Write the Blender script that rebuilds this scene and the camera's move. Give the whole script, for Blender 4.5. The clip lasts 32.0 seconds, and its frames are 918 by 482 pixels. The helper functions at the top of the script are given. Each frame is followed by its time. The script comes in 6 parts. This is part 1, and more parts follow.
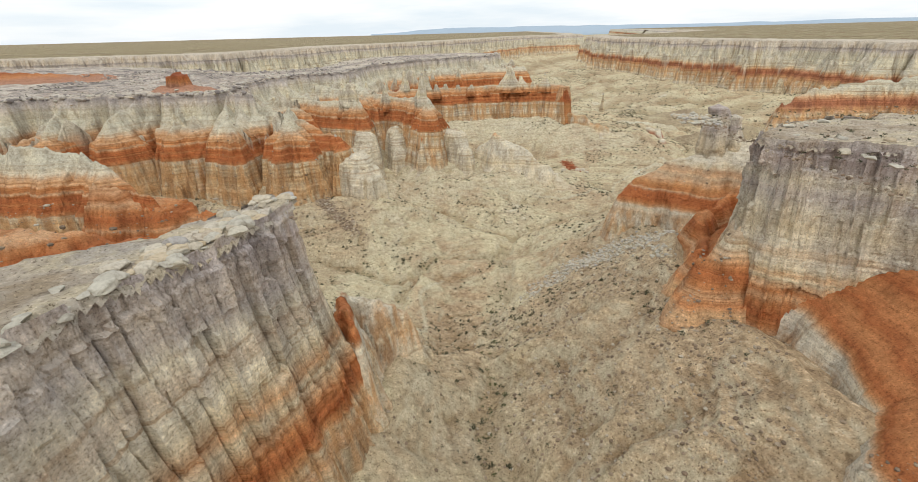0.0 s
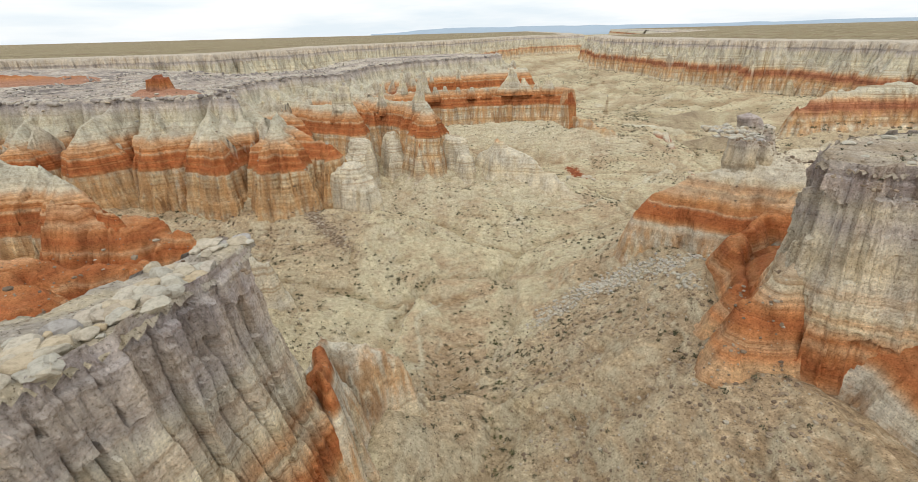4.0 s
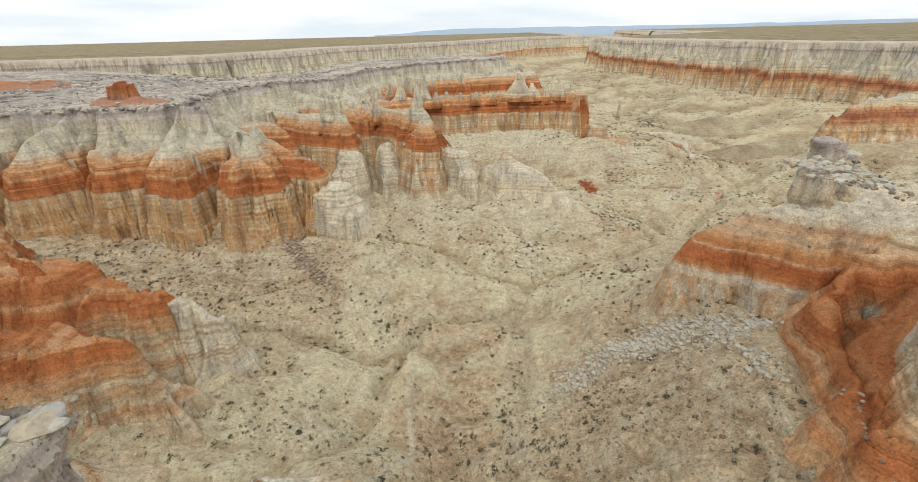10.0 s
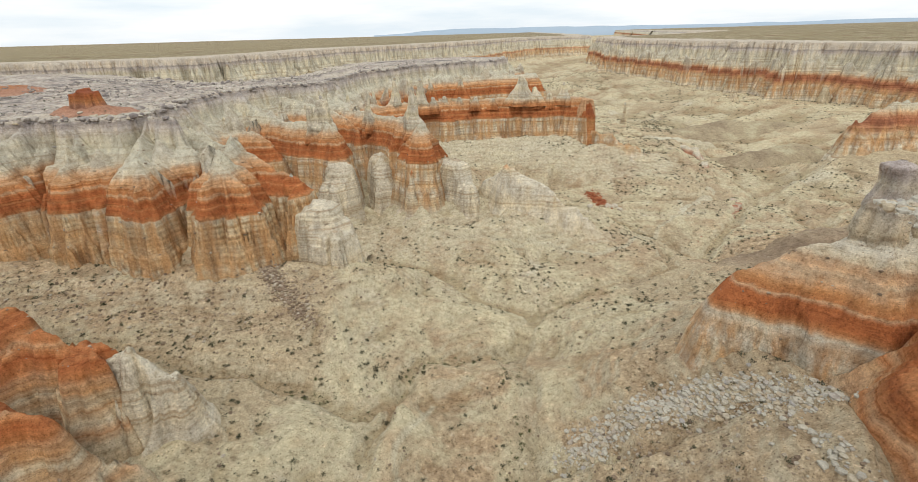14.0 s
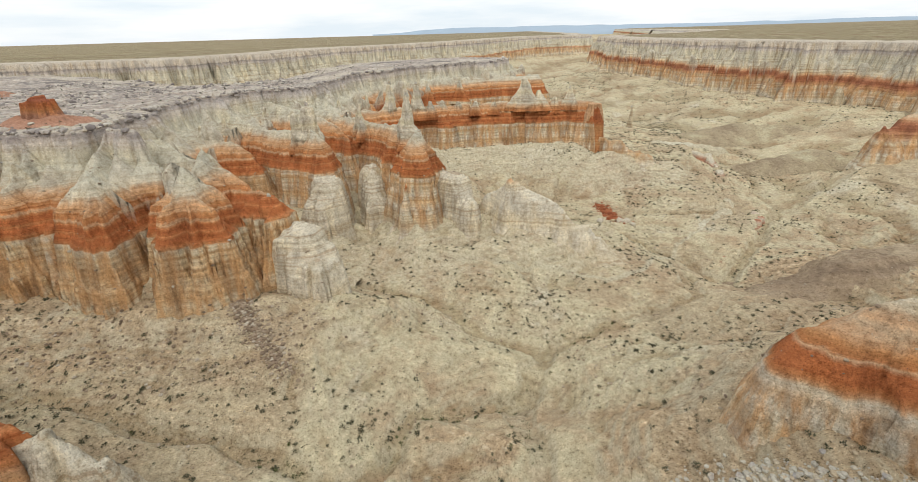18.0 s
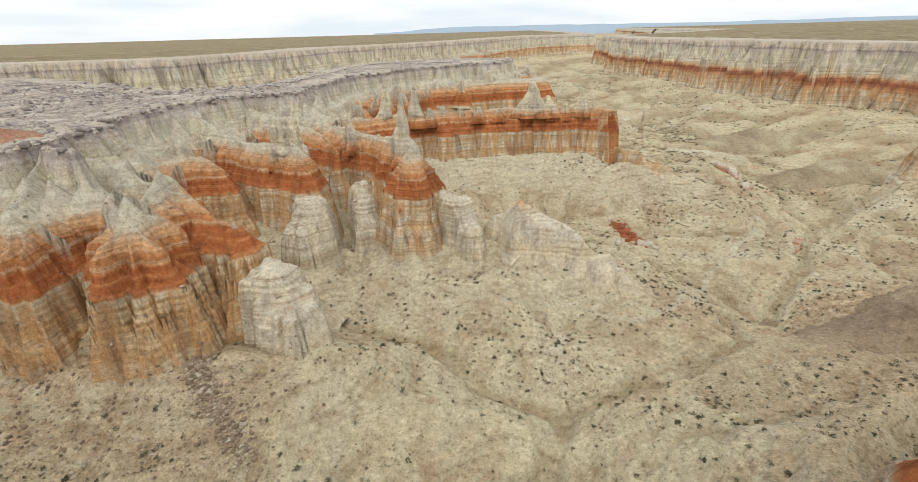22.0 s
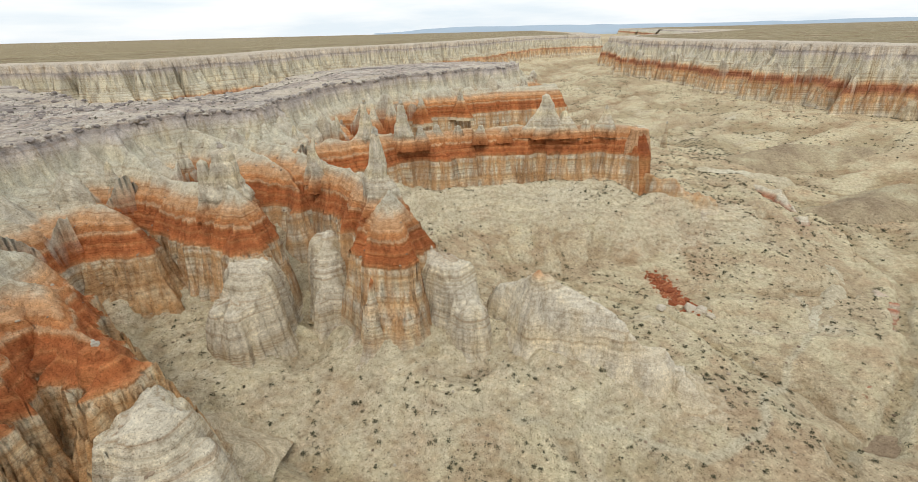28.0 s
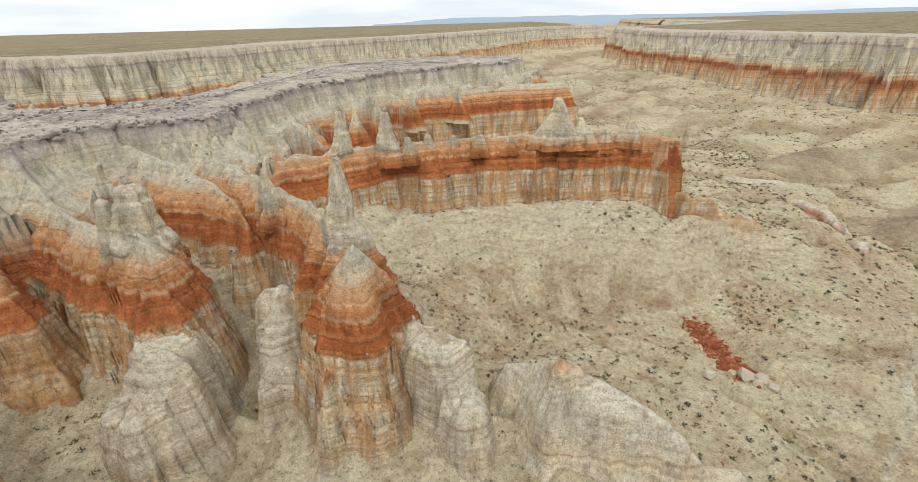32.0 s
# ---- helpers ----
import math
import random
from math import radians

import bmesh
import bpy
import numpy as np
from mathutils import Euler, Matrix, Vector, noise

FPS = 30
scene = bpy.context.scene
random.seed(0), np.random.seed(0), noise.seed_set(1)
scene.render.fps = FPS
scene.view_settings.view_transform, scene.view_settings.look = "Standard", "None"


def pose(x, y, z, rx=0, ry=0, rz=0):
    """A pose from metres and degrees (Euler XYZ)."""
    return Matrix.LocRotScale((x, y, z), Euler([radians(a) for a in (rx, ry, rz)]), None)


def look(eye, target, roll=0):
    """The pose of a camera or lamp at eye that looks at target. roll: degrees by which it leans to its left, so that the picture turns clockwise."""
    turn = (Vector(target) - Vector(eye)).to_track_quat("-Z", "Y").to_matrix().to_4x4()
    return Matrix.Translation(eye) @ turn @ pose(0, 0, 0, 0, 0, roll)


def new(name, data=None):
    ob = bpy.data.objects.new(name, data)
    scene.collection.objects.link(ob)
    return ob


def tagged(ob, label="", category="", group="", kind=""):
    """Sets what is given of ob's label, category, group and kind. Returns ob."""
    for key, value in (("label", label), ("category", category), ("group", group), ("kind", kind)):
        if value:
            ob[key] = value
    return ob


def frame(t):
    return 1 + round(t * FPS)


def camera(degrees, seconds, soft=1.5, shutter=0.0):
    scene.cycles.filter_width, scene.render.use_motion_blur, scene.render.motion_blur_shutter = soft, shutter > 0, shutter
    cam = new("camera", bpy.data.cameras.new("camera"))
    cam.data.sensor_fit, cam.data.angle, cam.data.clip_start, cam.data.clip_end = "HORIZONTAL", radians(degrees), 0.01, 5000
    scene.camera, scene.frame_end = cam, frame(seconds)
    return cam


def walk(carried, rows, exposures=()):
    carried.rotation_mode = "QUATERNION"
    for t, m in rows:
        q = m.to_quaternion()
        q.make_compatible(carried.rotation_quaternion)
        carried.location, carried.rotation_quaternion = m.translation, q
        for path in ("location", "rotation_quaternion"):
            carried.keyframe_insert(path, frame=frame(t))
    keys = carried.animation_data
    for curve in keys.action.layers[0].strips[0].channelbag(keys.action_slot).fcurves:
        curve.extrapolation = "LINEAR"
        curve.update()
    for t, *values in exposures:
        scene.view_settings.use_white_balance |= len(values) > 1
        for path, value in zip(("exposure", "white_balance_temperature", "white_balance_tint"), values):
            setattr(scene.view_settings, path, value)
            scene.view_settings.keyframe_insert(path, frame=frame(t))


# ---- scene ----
cam = camera(87.9, 32.0, soft=0.6)
PATH = [
    (0, pose(-0.137, -12.998, 59.996, 66.293, 1.373, -0.603)),
    (1, pose(-0.112, -10.647, 60.001, 66.293, 1.373, -0.603)),
    (2, pose(-0.087, -8.301, 59.998, 66.293, 1.373, -0.603)),
    (3, pose(-0.063, -5.951, 60.003, 66.293, 1.373, -0.603)),
    (5.5, pose(0.000, 0.000, 60.000, 66.293, 1.373, -0.603)),
    (6, pose(0.016, 1.340, 60.067, 66.293, 1.373, -0.603)),
    (7, pose(0.045, 4.254, 59.988, 66.293, 1.373, -0.603)),
    (8, pose(0.076, 7.300, 59.961, 66.304, 1.351, -0.156)),
    (9, pose(0.307, 10.161, 60.010, 66.304, 1.351, -0.156)),
    (10, pose(0.536, 12.982, 59.967, 66.404, 1.351, -0.156)),
    (11, pose(0.567, 15.753, 60.061, 66.404, 1.351, -0.156)),
    (12, pose(0.799, 18.614, 60.109, 66.404, 1.351, -0.156)),
    (13, pose(0.830, 21.385, 60.203, 66.404, 1.351, -0.156)),
    (14, pose(0.962, 24.247, 60.254, 66.403, 1.443, -0.196)),
    (14.5, pose(0.977, 25.587, 60.321, 66.303, 1.443, -0.196)),
    (16.5, pose(1.043, 31.444, 60.479, 66.300, 1.494, -0.328)),
    (17, pose(1.061, 33.007, 60.557, 66.300, 1.494, -0.328)),
    (18, pose(0.992, 36.146, 60.492, 66.300, 1.494, -0.328)),
    (19, pose(0.932, 39.588, 60.621, 66.300, 1.494, -0.328)),
    (20, pose(0.868, 43.174, 60.579, 66.300, 1.494, -0.328)),
    (21, pose(0.910, 46.838, 60.717, 66.203, 1.443, -0.196)),
    (22, pose(0.852, 50.870, 60.696, 66.203, 1.443, -0.196)),
    (23, pose(0.797, 55.125, 60.687, 66.204, 1.351, -0.156)),
    (24, pose(0.946, 59.550, 60.816, 66.204, 1.351, -0.156)),
    (25, pose(1.096, 64.250, 60.825, 66.204, 1.351, -0.156)),
    (25.5, pose(1.222, 66.574, 60.894, 66.205, 1.260, -0.116)),
    (27.5, pose(1.730, 76.641, 60.939, 66.308, 1.300, -0.024)),
    (28, pose(1.858, 79.280, 60.979, 66.208, 1.300, -0.024)),
    (29, pose(2.113, 84.425, 61.007, 66.308, 1.300, -0.024)),
    (30, pose(2.371, 89.610, 61.127, 66.208, 1.300, -0.024)),
    (31, pose(2.523, 94.717, 61.066, 66.208, 1.300, -0.024)),
    (31.5, pose(2.749, 97.314, 61.012, 66.009, 1.431, 0.027)),
    (32, pose(2.775, 99.913, 60.963, 65.307, 1.391, -0.065)),
]
walk(cam, PATH)

# ---- light ----
world = bpy.data.worlds.new("world")
scene.world = world
world.use_nodes = True
wn = world.node_tree
wn.nodes.clear()
SUN_EL, SUN_AZ = radians(56), radians(180)
sky = wn.nodes.new("ShaderNodeTexSky")
sky.sky_type, sky.sun_disc = "NISHITA", False
sky.sun_elevation, sky.sun_rotation = SUN_EL, SUN_AZ
sky.air_density, sky.dust_density = 1.0, 2.0
w_bg1 = wn.nodes.new("ShaderNodeBackground")
w_bg1.inputs["Strength"].default_value = 0.10
wn.links.new(sky.outputs[0], w_bg1.inputs[0])
# a high, bright sheet of cloud with a few thin blue-grey gaps
w_tc = wn.nodes.new("ShaderNodeTexCoord")
w_map = wn.nodes.new("ShaderNodeMapping")
w_map.inputs["Scale"].default_value = (1.0, 1.0, 7.0)
wn.links.new(w_tc.outputs["Generated"], w_map.inputs[0])
w_no = wn.nodes.new("ShaderNodeTexNoise")
w_no.inputs["Scale"].default_value, w_no.inputs["Detail"].default_value, w_no.inputs["Roughness"].default_value = 2.2, 6, 0.55
wn.links.new(w_map.outputs[0], w_no.inputs["Vector"])
w_rp = wn.nodes.new("ShaderNodeValToRGB")
w_rp.color_ramp.elements[0].position, w_rp.color_ramp.elements[0].color = 0.38, (0.76, 0.84, 0.90, 1)
w_rp.color_ramp.elements[1].position, w_rp.color_ramp.elements[1].color = 0.56, (0.97, 0.98, 0.975, 1)
wn.links.new(w_no.outputs[0], w_rp.inputs[0])
w_bg2 = wn.nodes.new("ShaderNodeBackground")
w_bg2.inputs["Strength"].default_value = 1.18
wn.links.new(w_rp.outputs[0], w_bg2.inputs[0])
w_mix = wn.nodes.new("ShaderNodeMixShader")
w_mix.inputs[0].default_value = 0.88
wn.links.new(w_bg1.outputs[0], w_mix.inputs[1])
wn.links.new(w_bg2.outputs[0], w_mix.inputs[2])
w_out = wn.nodes.new("ShaderNodeOutputWorld")
wn.links.new(w_mix.outputs[0], w_out.inputs[0])

sun = new("sun", bpy.data.lights.new("sun", "SUN"))
sun.data.energy, sun.data.angle, sun.data.color = 1.2, radians(25), (1.0, 0.94, 0.84)
sun.matrix_world = look((0, 0, 0), (-math.sin(SUN_AZ) * math.cos(SUN_EL), -math.cos(SUN_AZ) * math.cos(SUN_EL), -math.sin(SUN_EL)))


# ---- noise ----
def hash2(ix, iy, seed):
    n = (ix.astype(np.int64) * 374761393 + iy.astype(np.int64) * 668265263 + seed * 974711 + 12345) & 0xFFFFFFFF
    n = ((n ^ (n >> 13)) * 1274126177) & 0xFFFFFFFF
    n = ((n ^ (n >> 15)) * 2246822519) & 0xFFFFFFFF
    return ((n ^ (n >> 16)) & 0xFFFF) / 65535.0


def vnoise(x, y, seed=0):
    """Smooth value noise, -1 to 1, one cell a unit."""
    ix, iy = np.floor(x), np.floor(y)
    fx, fy = x - ix, y - iy
    fx, fy = fx * fx * fx * (fx * (fx * 6 - 15) + 10), fy * fy * fy * (fy * (fy * 6 - 15) + 10)
    a, b = hash2(ix, iy, seed), hash2(ix + 1, iy, seed)
    c, d = hash2(ix, iy + 1, seed), hash2(ix + 1, iy + 1, seed)
    return 2 * (a + (b - a) * fx + (c - a) * fy + (a - b - c + d) * fx * fy) - 1


def fbm(x, y, size, octaves=4, seed=0, rough=0.5):
    total, amp, norm = 0.0, 1.0, 0.0
    for k in range(octaves):
        f, ca, sa = 2.0 ** k / size, math.cos(0.6 * k), math.sin(0.6 * k)
        total = total + amp * vnoise((x * ca - y * sa) * f + 17.3 * k, (x * sa + y * ca) * f - 9.1 * k, seed + k)
        norm, amp = norm + amp, amp * rough
    return total / norm


def ridged(x, y, size, octaves=3, seed=0, rough=0.5):
    """0 on sharp crests, up to about 1 between them."""
    total, amp, norm = 0.0, 1.0, 0.0
    for k in range(octaves):
        f, ca, sa = 2.0 ** k / size, math.cos(0.9 * k), math.sin(0.9 * k)
        total = total + amp * np.abs(vnoise((x * ca - y * sa) * f + 5.7 * k, (x * sa + y * ca) * f + 3.3 * k, seed + k))
        norm, amp = norm + amp, amp * rough
    return total / norm


def smooth(a, b, x):
    t = np.clip((x - a) / (b - a), 0, 1)
    return t * t * (3 - 2 * t)


def soft_max(a, b, k):
    h = np.clip(0.5 + 0.5 * (a - b) / k, 0, 1)
    return b + (a - b) * h + k * h * (1 - h)


# ---- forms ----
def line_field(x, y, pts):
    """For a polyline of points whose first two numbers are x and y: the least distance, the other numbers there, and the way along it, which goes on round its ends and bends."""
    best, along, vals, run, last = np.full(x.shape, 1e9), np.zeros(x.shape), [np.zeros(x.shape) for _ in pts[0][2:]], 0.0, None
    for p, q in zip(pts[:-1], pts[1:]):
        dx, dy = q[0] - p[0], q[1] - p[1]
        length = math.hypot(dx, dy)
        s = np.clip(((x - p[0]) * dx + (y - p[1]) * dy) / (length * length), 0, 1)
        ox, oy = x - p[0] - s * dx, y - p[1] - s * dy
        d = np.hypot(ox, oy)
        near = d < best
        heading = math.atan2(dy, dx)
        if last is not None:
            run += 4 * abs((heading - last + math.pi) % (2 * math.pi) - math.pi)
        last = heading
        round_end = 4 * np.arcsin(np.clip((ox * dx + oy * dy) / (length * np.maximum(d, 1e-6)), -1, 1))
        best, along = np.where(near, d, best), np.where(near, run + s * length + round_end, along)
        for k, (a, b) in enumerate(zip(p[2:], q[2:])):
            vals[k] = np.where(near, a + (b - a) * s, vals[k])
        run += length
    return best, vals, along


def inside_distance(x, y, pts):
    """Distance to a closed outline, positive inside, and the way along it."""
    d, _, along = line_field(x, y, [*pts, pts[0]])
    odd = np.zeros(x.shape, bool)
    for p, q in zip(pts, [*pts[1:], pts[0]]):
        cross = (p[1] > y) != (q[1] > y)
        odd ^= cross & (x < (q[0] - p[0]) * (y - p[1]) / ((q[1] - p[1]) or 1e-9) + p[0])
    return np.where(odd, d, -d), along


def ledges(h, x, y, step, amount, seed):
    """Bedding: the slope broken into small uneven steps."""
    hh = h + 0.5 * step * fbm(x, y, 14, 2, seed)
    t = hh / step
    cell = np.floor(t)
    f = t - cell
    a = 0.15 + 0.5 * hash2(cell, cell * 0, seed)
    stepped = step * (cell + smooth(a, a + 0.3, f)) - (hh - h)
    return h + (stepped - h) * amount * smooth(-0.5, 0.45, fbm(x, y, 7, 2, seed + 19))


def gullies(s, d, sizes, seed, rounded=False):
    """Runnels down a wall, for the way along the wall and the distance from it: sharp aretes between round runnels, or round columns between sharp slots."""
    out = 0.0
    for k, (size, amp) in enumerate(sizes):
        warp = 0.5 * vnoise(s / size * 0.7 + 3.1, d / (size * 1.6) + 7.7, seed + 31 + k)
        n = np.abs(vnoise(s / size + warp, d / (size * 3.5) + 11.0 * k, seed + k))
        out = out + amp * ((0.5 - n ** 0.6) if rounded else (n ** 0.8 - 0.42))
    return out


def cones(x, y, cell, seed, steep, top, vary):
    """Pinnacles: the height of cones strewn one to a cell."""
    ix, iy = np.floor(x / cell), np.floor(y / cell)
    best = np.full(x.shape, -1e9)
    for ox in (-1, 0, 1):
        for oy in (-1, 0, 1):
            cx, cy = ix + ox, iy + oy
            px, py = (cx + 0.15 + 0.7 * hash2(cx, cy, seed)) * cell, (cy + 0.15 + 0.7 * hash2(cx, cy, seed + 1)) * cell
            best = np.maximum(best, top + vary * (hash2(cx, cy, seed + 2) - 0.6) - steep * np.hypot(x - px, y - py))
    return best


def mesa(outline, profile, flutes=((9, 9.0),), small=((3.2, 2.6), (1.1, 0.9)), fade=(9, 16), step=1.3, amount=0.55, top=0.5, seed=0, pinnacles=None, slots=()):
    """A flat-topped form: height from the distance inside its foot, by pairs of (distance, height)."""
    ds, zs = [p[0] for p in profile], [p[1] for p in profile]

    def height(x, y, fans=False):
        wx = x + 2.0 * fbm(x, y, 9, 2, seed + 50)
        wy = y + 2.0 * fbm(x, y, 9, 2, seed + 60)
        d0, s = inside_distance(wx, wy, outline)
        cut = gullies(s, d0, flutes, seed)
        d = d0 - cut * (1 - 0.6 * smooth(fade[0], fade[1], d0)) - gullies(s, d0, small, seed + 400, True) + 0.25 * fbm(x, y, 0.9, 2, seed + 7)
        for sx, sy, wide, deep in slots:
            d = d - deep * np.exp(-((wx + 0.5 * fbm(x, y, 3, 2, seed + 90) - sx) / wide) ** 2) * (1 - smooth(sy, sy + 9, y))
        h = np.interp(d, ds, zs)
        h = np.where(d < ds[0], zs[0] + (d - ds[0]) * 1.3, h)
        wall = ledges(h, x, y, step, amount, seed)
        if pinnacles:
            cell, steep, tip, vary, z0, z1 = pinnacles
            c = cones(x + 0.5 * fbm(x, y, 2, 2, seed), y + 0.5 * fbm(x, y, 2, 2, seed + 1), cell, seed + 5, steep, tip, vary)
            c = np.where((h > z0) & (h < z1), np.minimum(c, h + 6), -99)
            cover = smooth(-0.2, 0.7, c - wall)
            wall = np.maximum(wall, c)
        onto = smooth(zs[-1] - 1.0, zs[-1] - 0.05, h)
        flat = np.maximum(h, zs[-1]) + top * (fbm(x, y, 26, 4, seed + 3) + 0.55 * ridged(x, y, 9, 3, seed + 4)) * smooth(ds[-2], ds[-1] + 14, d) - 0.35 * top * ridged(x, y, 2.0, 2, seed + 6)
        out = wall + (flat - wall) * onto
        return (out, cover * (1 - onto)) if fans else out

    return height


def ridge(pts, foot, shape=None, flutes=((5, 0.7), (1.9, 0.3), (0.8, 0.13)), step=1.1, amount=0.6, seed=0, jag=1.0, column=True):
    """A fin along points (x, y, crest height, half width at the foot)."""
    shape = shape or ((0, 1), (0.08, 0.98), (0.2, 0.86), (0.45, 0.58), (0.62, 0.36), (0.75, 0.28), (0.95, 0.03), (1.05, -0.05))
    us, vs = [p[0] for p in shape], [p[1] for p in shape]

    def height(x, y):
        wx, wy = x + 1.3 * fbm(x, y, 5, 3, seed + 70), y + 1.3 * fbm(x, y, 5, 3, seed + 80)
        d, (crest, w), s = line_field(wx, wy, pts)
        u = d / w
        u = u + gullies(s, d, flutes, seed, column) * smooth(0.04, 0.3, u) * np.minimum(1, 6 / w) + 0.03 * fbm(x, y, 0.9, 2, seed + 5)
        crest = crest + jag * (0.6 - 2.2 * np.abs(vnoise(s / 3.4, s * 0 + 0.5, seed + 11))) + 0.4 * fbm(x, y, 2.0, 2, seed + 12)
        h = foot + (crest - foot) * np.interp(u, us, vs) - np.maximum(u - us[-1], 0) * 0.55 * np.maximum(crest - foot, 3)
        return h + (ledges(h, x, y, step, amount, seed) - h) * (1 - smooth(0.85, 1.0, u))

    return height


# how far out each bed of rock steps: soft white beds above, a steep red one, upright cream columns, scree at the foot
BED_Z = (60, 46.5, 40, 37.6, 36.7, 36.4, 32.2, 31.7, 26, 25.5, 20, 18, 13, 6)
BED_D = (0, 6.4, 10.6, 12.5, 13.3, 13.6, 15.3, 15.8, 16.9, 17.3, 18.6, 19.8, 26, 42)


def bed_out(z):
    return np.interp(z, BED_Z[::-1], BED_D[::-1])


def arete(pts, flutes=((6.0, 3.0), (2.3, 1.3)), small=((1.6, 0.8), (0.7, 0.3)), seed=0, jag=1.0, beds=0.45, broad=1.0):
    """A sharp ridge along points (x, y, crest height), weathered bed by bed."""
    def height(x, y):
        wx, wy = x + 0.8 * fbm(x, y, 5, 3, seed + 70), y + 0.8 * fbm(x, y, 5, 3, seed + 80)
        d, (crest,), s = line_field(wx, wy, pts)
        crest = crest + jag * (0.5 - 1.9 * np.abs(vnoise(s / 3.6, s * 0 + 0.5, seed + 11))) + 0.3 * fbm(x, y, 2.0, 2, seed + 12)
        d0 = bed_out(crest)
        q = d / broad
        q = q + smooth(0.2, 5.0, d) * gullies(s + 1.2 * fbm(x, y, 4, 2, seed + 13), d, flutes, seed)
        low = smooth(12.5, 14.5, d0 + q)
        q = q + smooth(0.2, 2.0, d) * (0.8 + 0.2 * low) * gullies(s, d, small, seed + 40, True)
        h = np.interp(d0 + q, BED_D, BED_Z)
        bed = np.floor((h + 0.5 * fbm(x, y, 8, 2, seed + 14)) / 0.62)
        rocky = smooth(17, 23, h) * smooth(0.3, 1.5, d)
        q = q + beds * (hash2(bed, bed * 0, seed % 5) - 0.5) * (0.35 + 0.65 * low) * rocky
        out = d0 + q
        return np.interp(out, BED_D, BED_Z) - 0.5 * np.maximum(out - BED_D[-1], 0)

    return height


# ---- meshes ----
def grid_mesh(name, xs, ys, z, keep=None):
    """A mesh over the grid of xs and ys; keep says which points are wanted."""
    nx, ny = len(xs), len(ys)
    gx, gy = np.meshgrid(xs, ys)
    co = np.stack([gx, gy, z], -1).reshape(-1, 3)
    idx = np.arange(nx * ny).reshape(ny, nx)
    quads = np.stack([idx[:-1, :-1], idx[:-1, 1:], idx[1:, 1:], idx[1:, :-1]], -1).reshape(-1, 4)
    if keep is not None:
        quads = quads[keep.reshape(-1)[quads].any(1)]
    return quad_mesh(name, co, quads)


def quad_mesh(name, co, quads, flat=False):
    used, inv = np.unique(quads.reshape(-1), return_inverse=True)
    co = co[used]
    me = bpy.data.meshes.new(name)
    n = len(quads)
    k = quads.shape[1]
    me.vertices.add(len(co))
    me.vertices.foreach_set("co", co.astype(np.float32).reshape(-1))
    me.loops.add(n * k)
    me.loops.foreach_set("vertex_index", inv.astype(np.int32).reshape(-1))
    me.polygons.add(n)
    me.polygons.foreach_set("loop_start", np.arange(0, n * k, k, dtype=np.int32))
    me.polygons.foreach_set("use_smooth", np.full(n, not flat, bool))
    me.update(calc_edges=True)
    return me


FORMS = []          # (bounds, height function) of every rock form, to rest things on


def spaced(a, b, step):
    return np.linspace(a, b, int(math.ceil((b - a) / step)) + 1)


def land(x, y):
    """The height of ground and rock together."""
    x, y = np.asarray(x, float), np.asarray(y, float)
    h = on_ground(x, y)
    for (x0, y0, x1, y1), fn in FORMS:
        sel = (x > x0) & (x < x1) & (y > y0) & (y < y1)
        if sel.any():
            h[sel] = np.maximum(h[sel], fn(x[sel], y[sel]))
    return h


def point_values(ob, name, values):
    a = ob.data.attributes.new(name, "FLOAT", "POINT")
    a.data.foreach_set("value", np.asarray(values, np.float32))


BEDS = ((31.7, "cream_base"), (36.9, "red_band"), (99.0, "pale_crown"))


def by_bed(thing, xs, ys, z, keep, material, beds=BEDS, strict=False, talus=None):
    """The sheet over xs and ys as parts of a thing, one to a bed of rock."""
    nx, ny = len(xs), len(ys)
    gx, gy = np.meshgrid(xs, ys)
    co = np.stack([gx, gy, z], -1).reshape(-1, 3) - np.array(thing.location)
    idx = np.arange(nx * ny).reshape(ny, nx)
    quads = np.stack([idx[:-1, :-1], idx[:-1, 1:], idx[1:, 1:], idx[1:, :-1]], -1).reshape(-1, 4)
    wanted = keep.reshape(-1)[quads]
    quads = quads[wanted.all(1) if strict else wanted.any(1)]
    mid = z.reshape(-1)[quads].mean(1)
    low = -1e9
    for high, name in beds:
        sel = (mid >= low) & (mid < high)
        if sel.sum() > 30:
            ob = new(name, quad_mesh(name, co, quads[sel]))
            if talus is not None:
                point_values(ob, "talus", talus.reshape(-1)[np.unique(quads[sel])])
            ob.data.materials.append(material)
            ob.parent = thing
            low = high


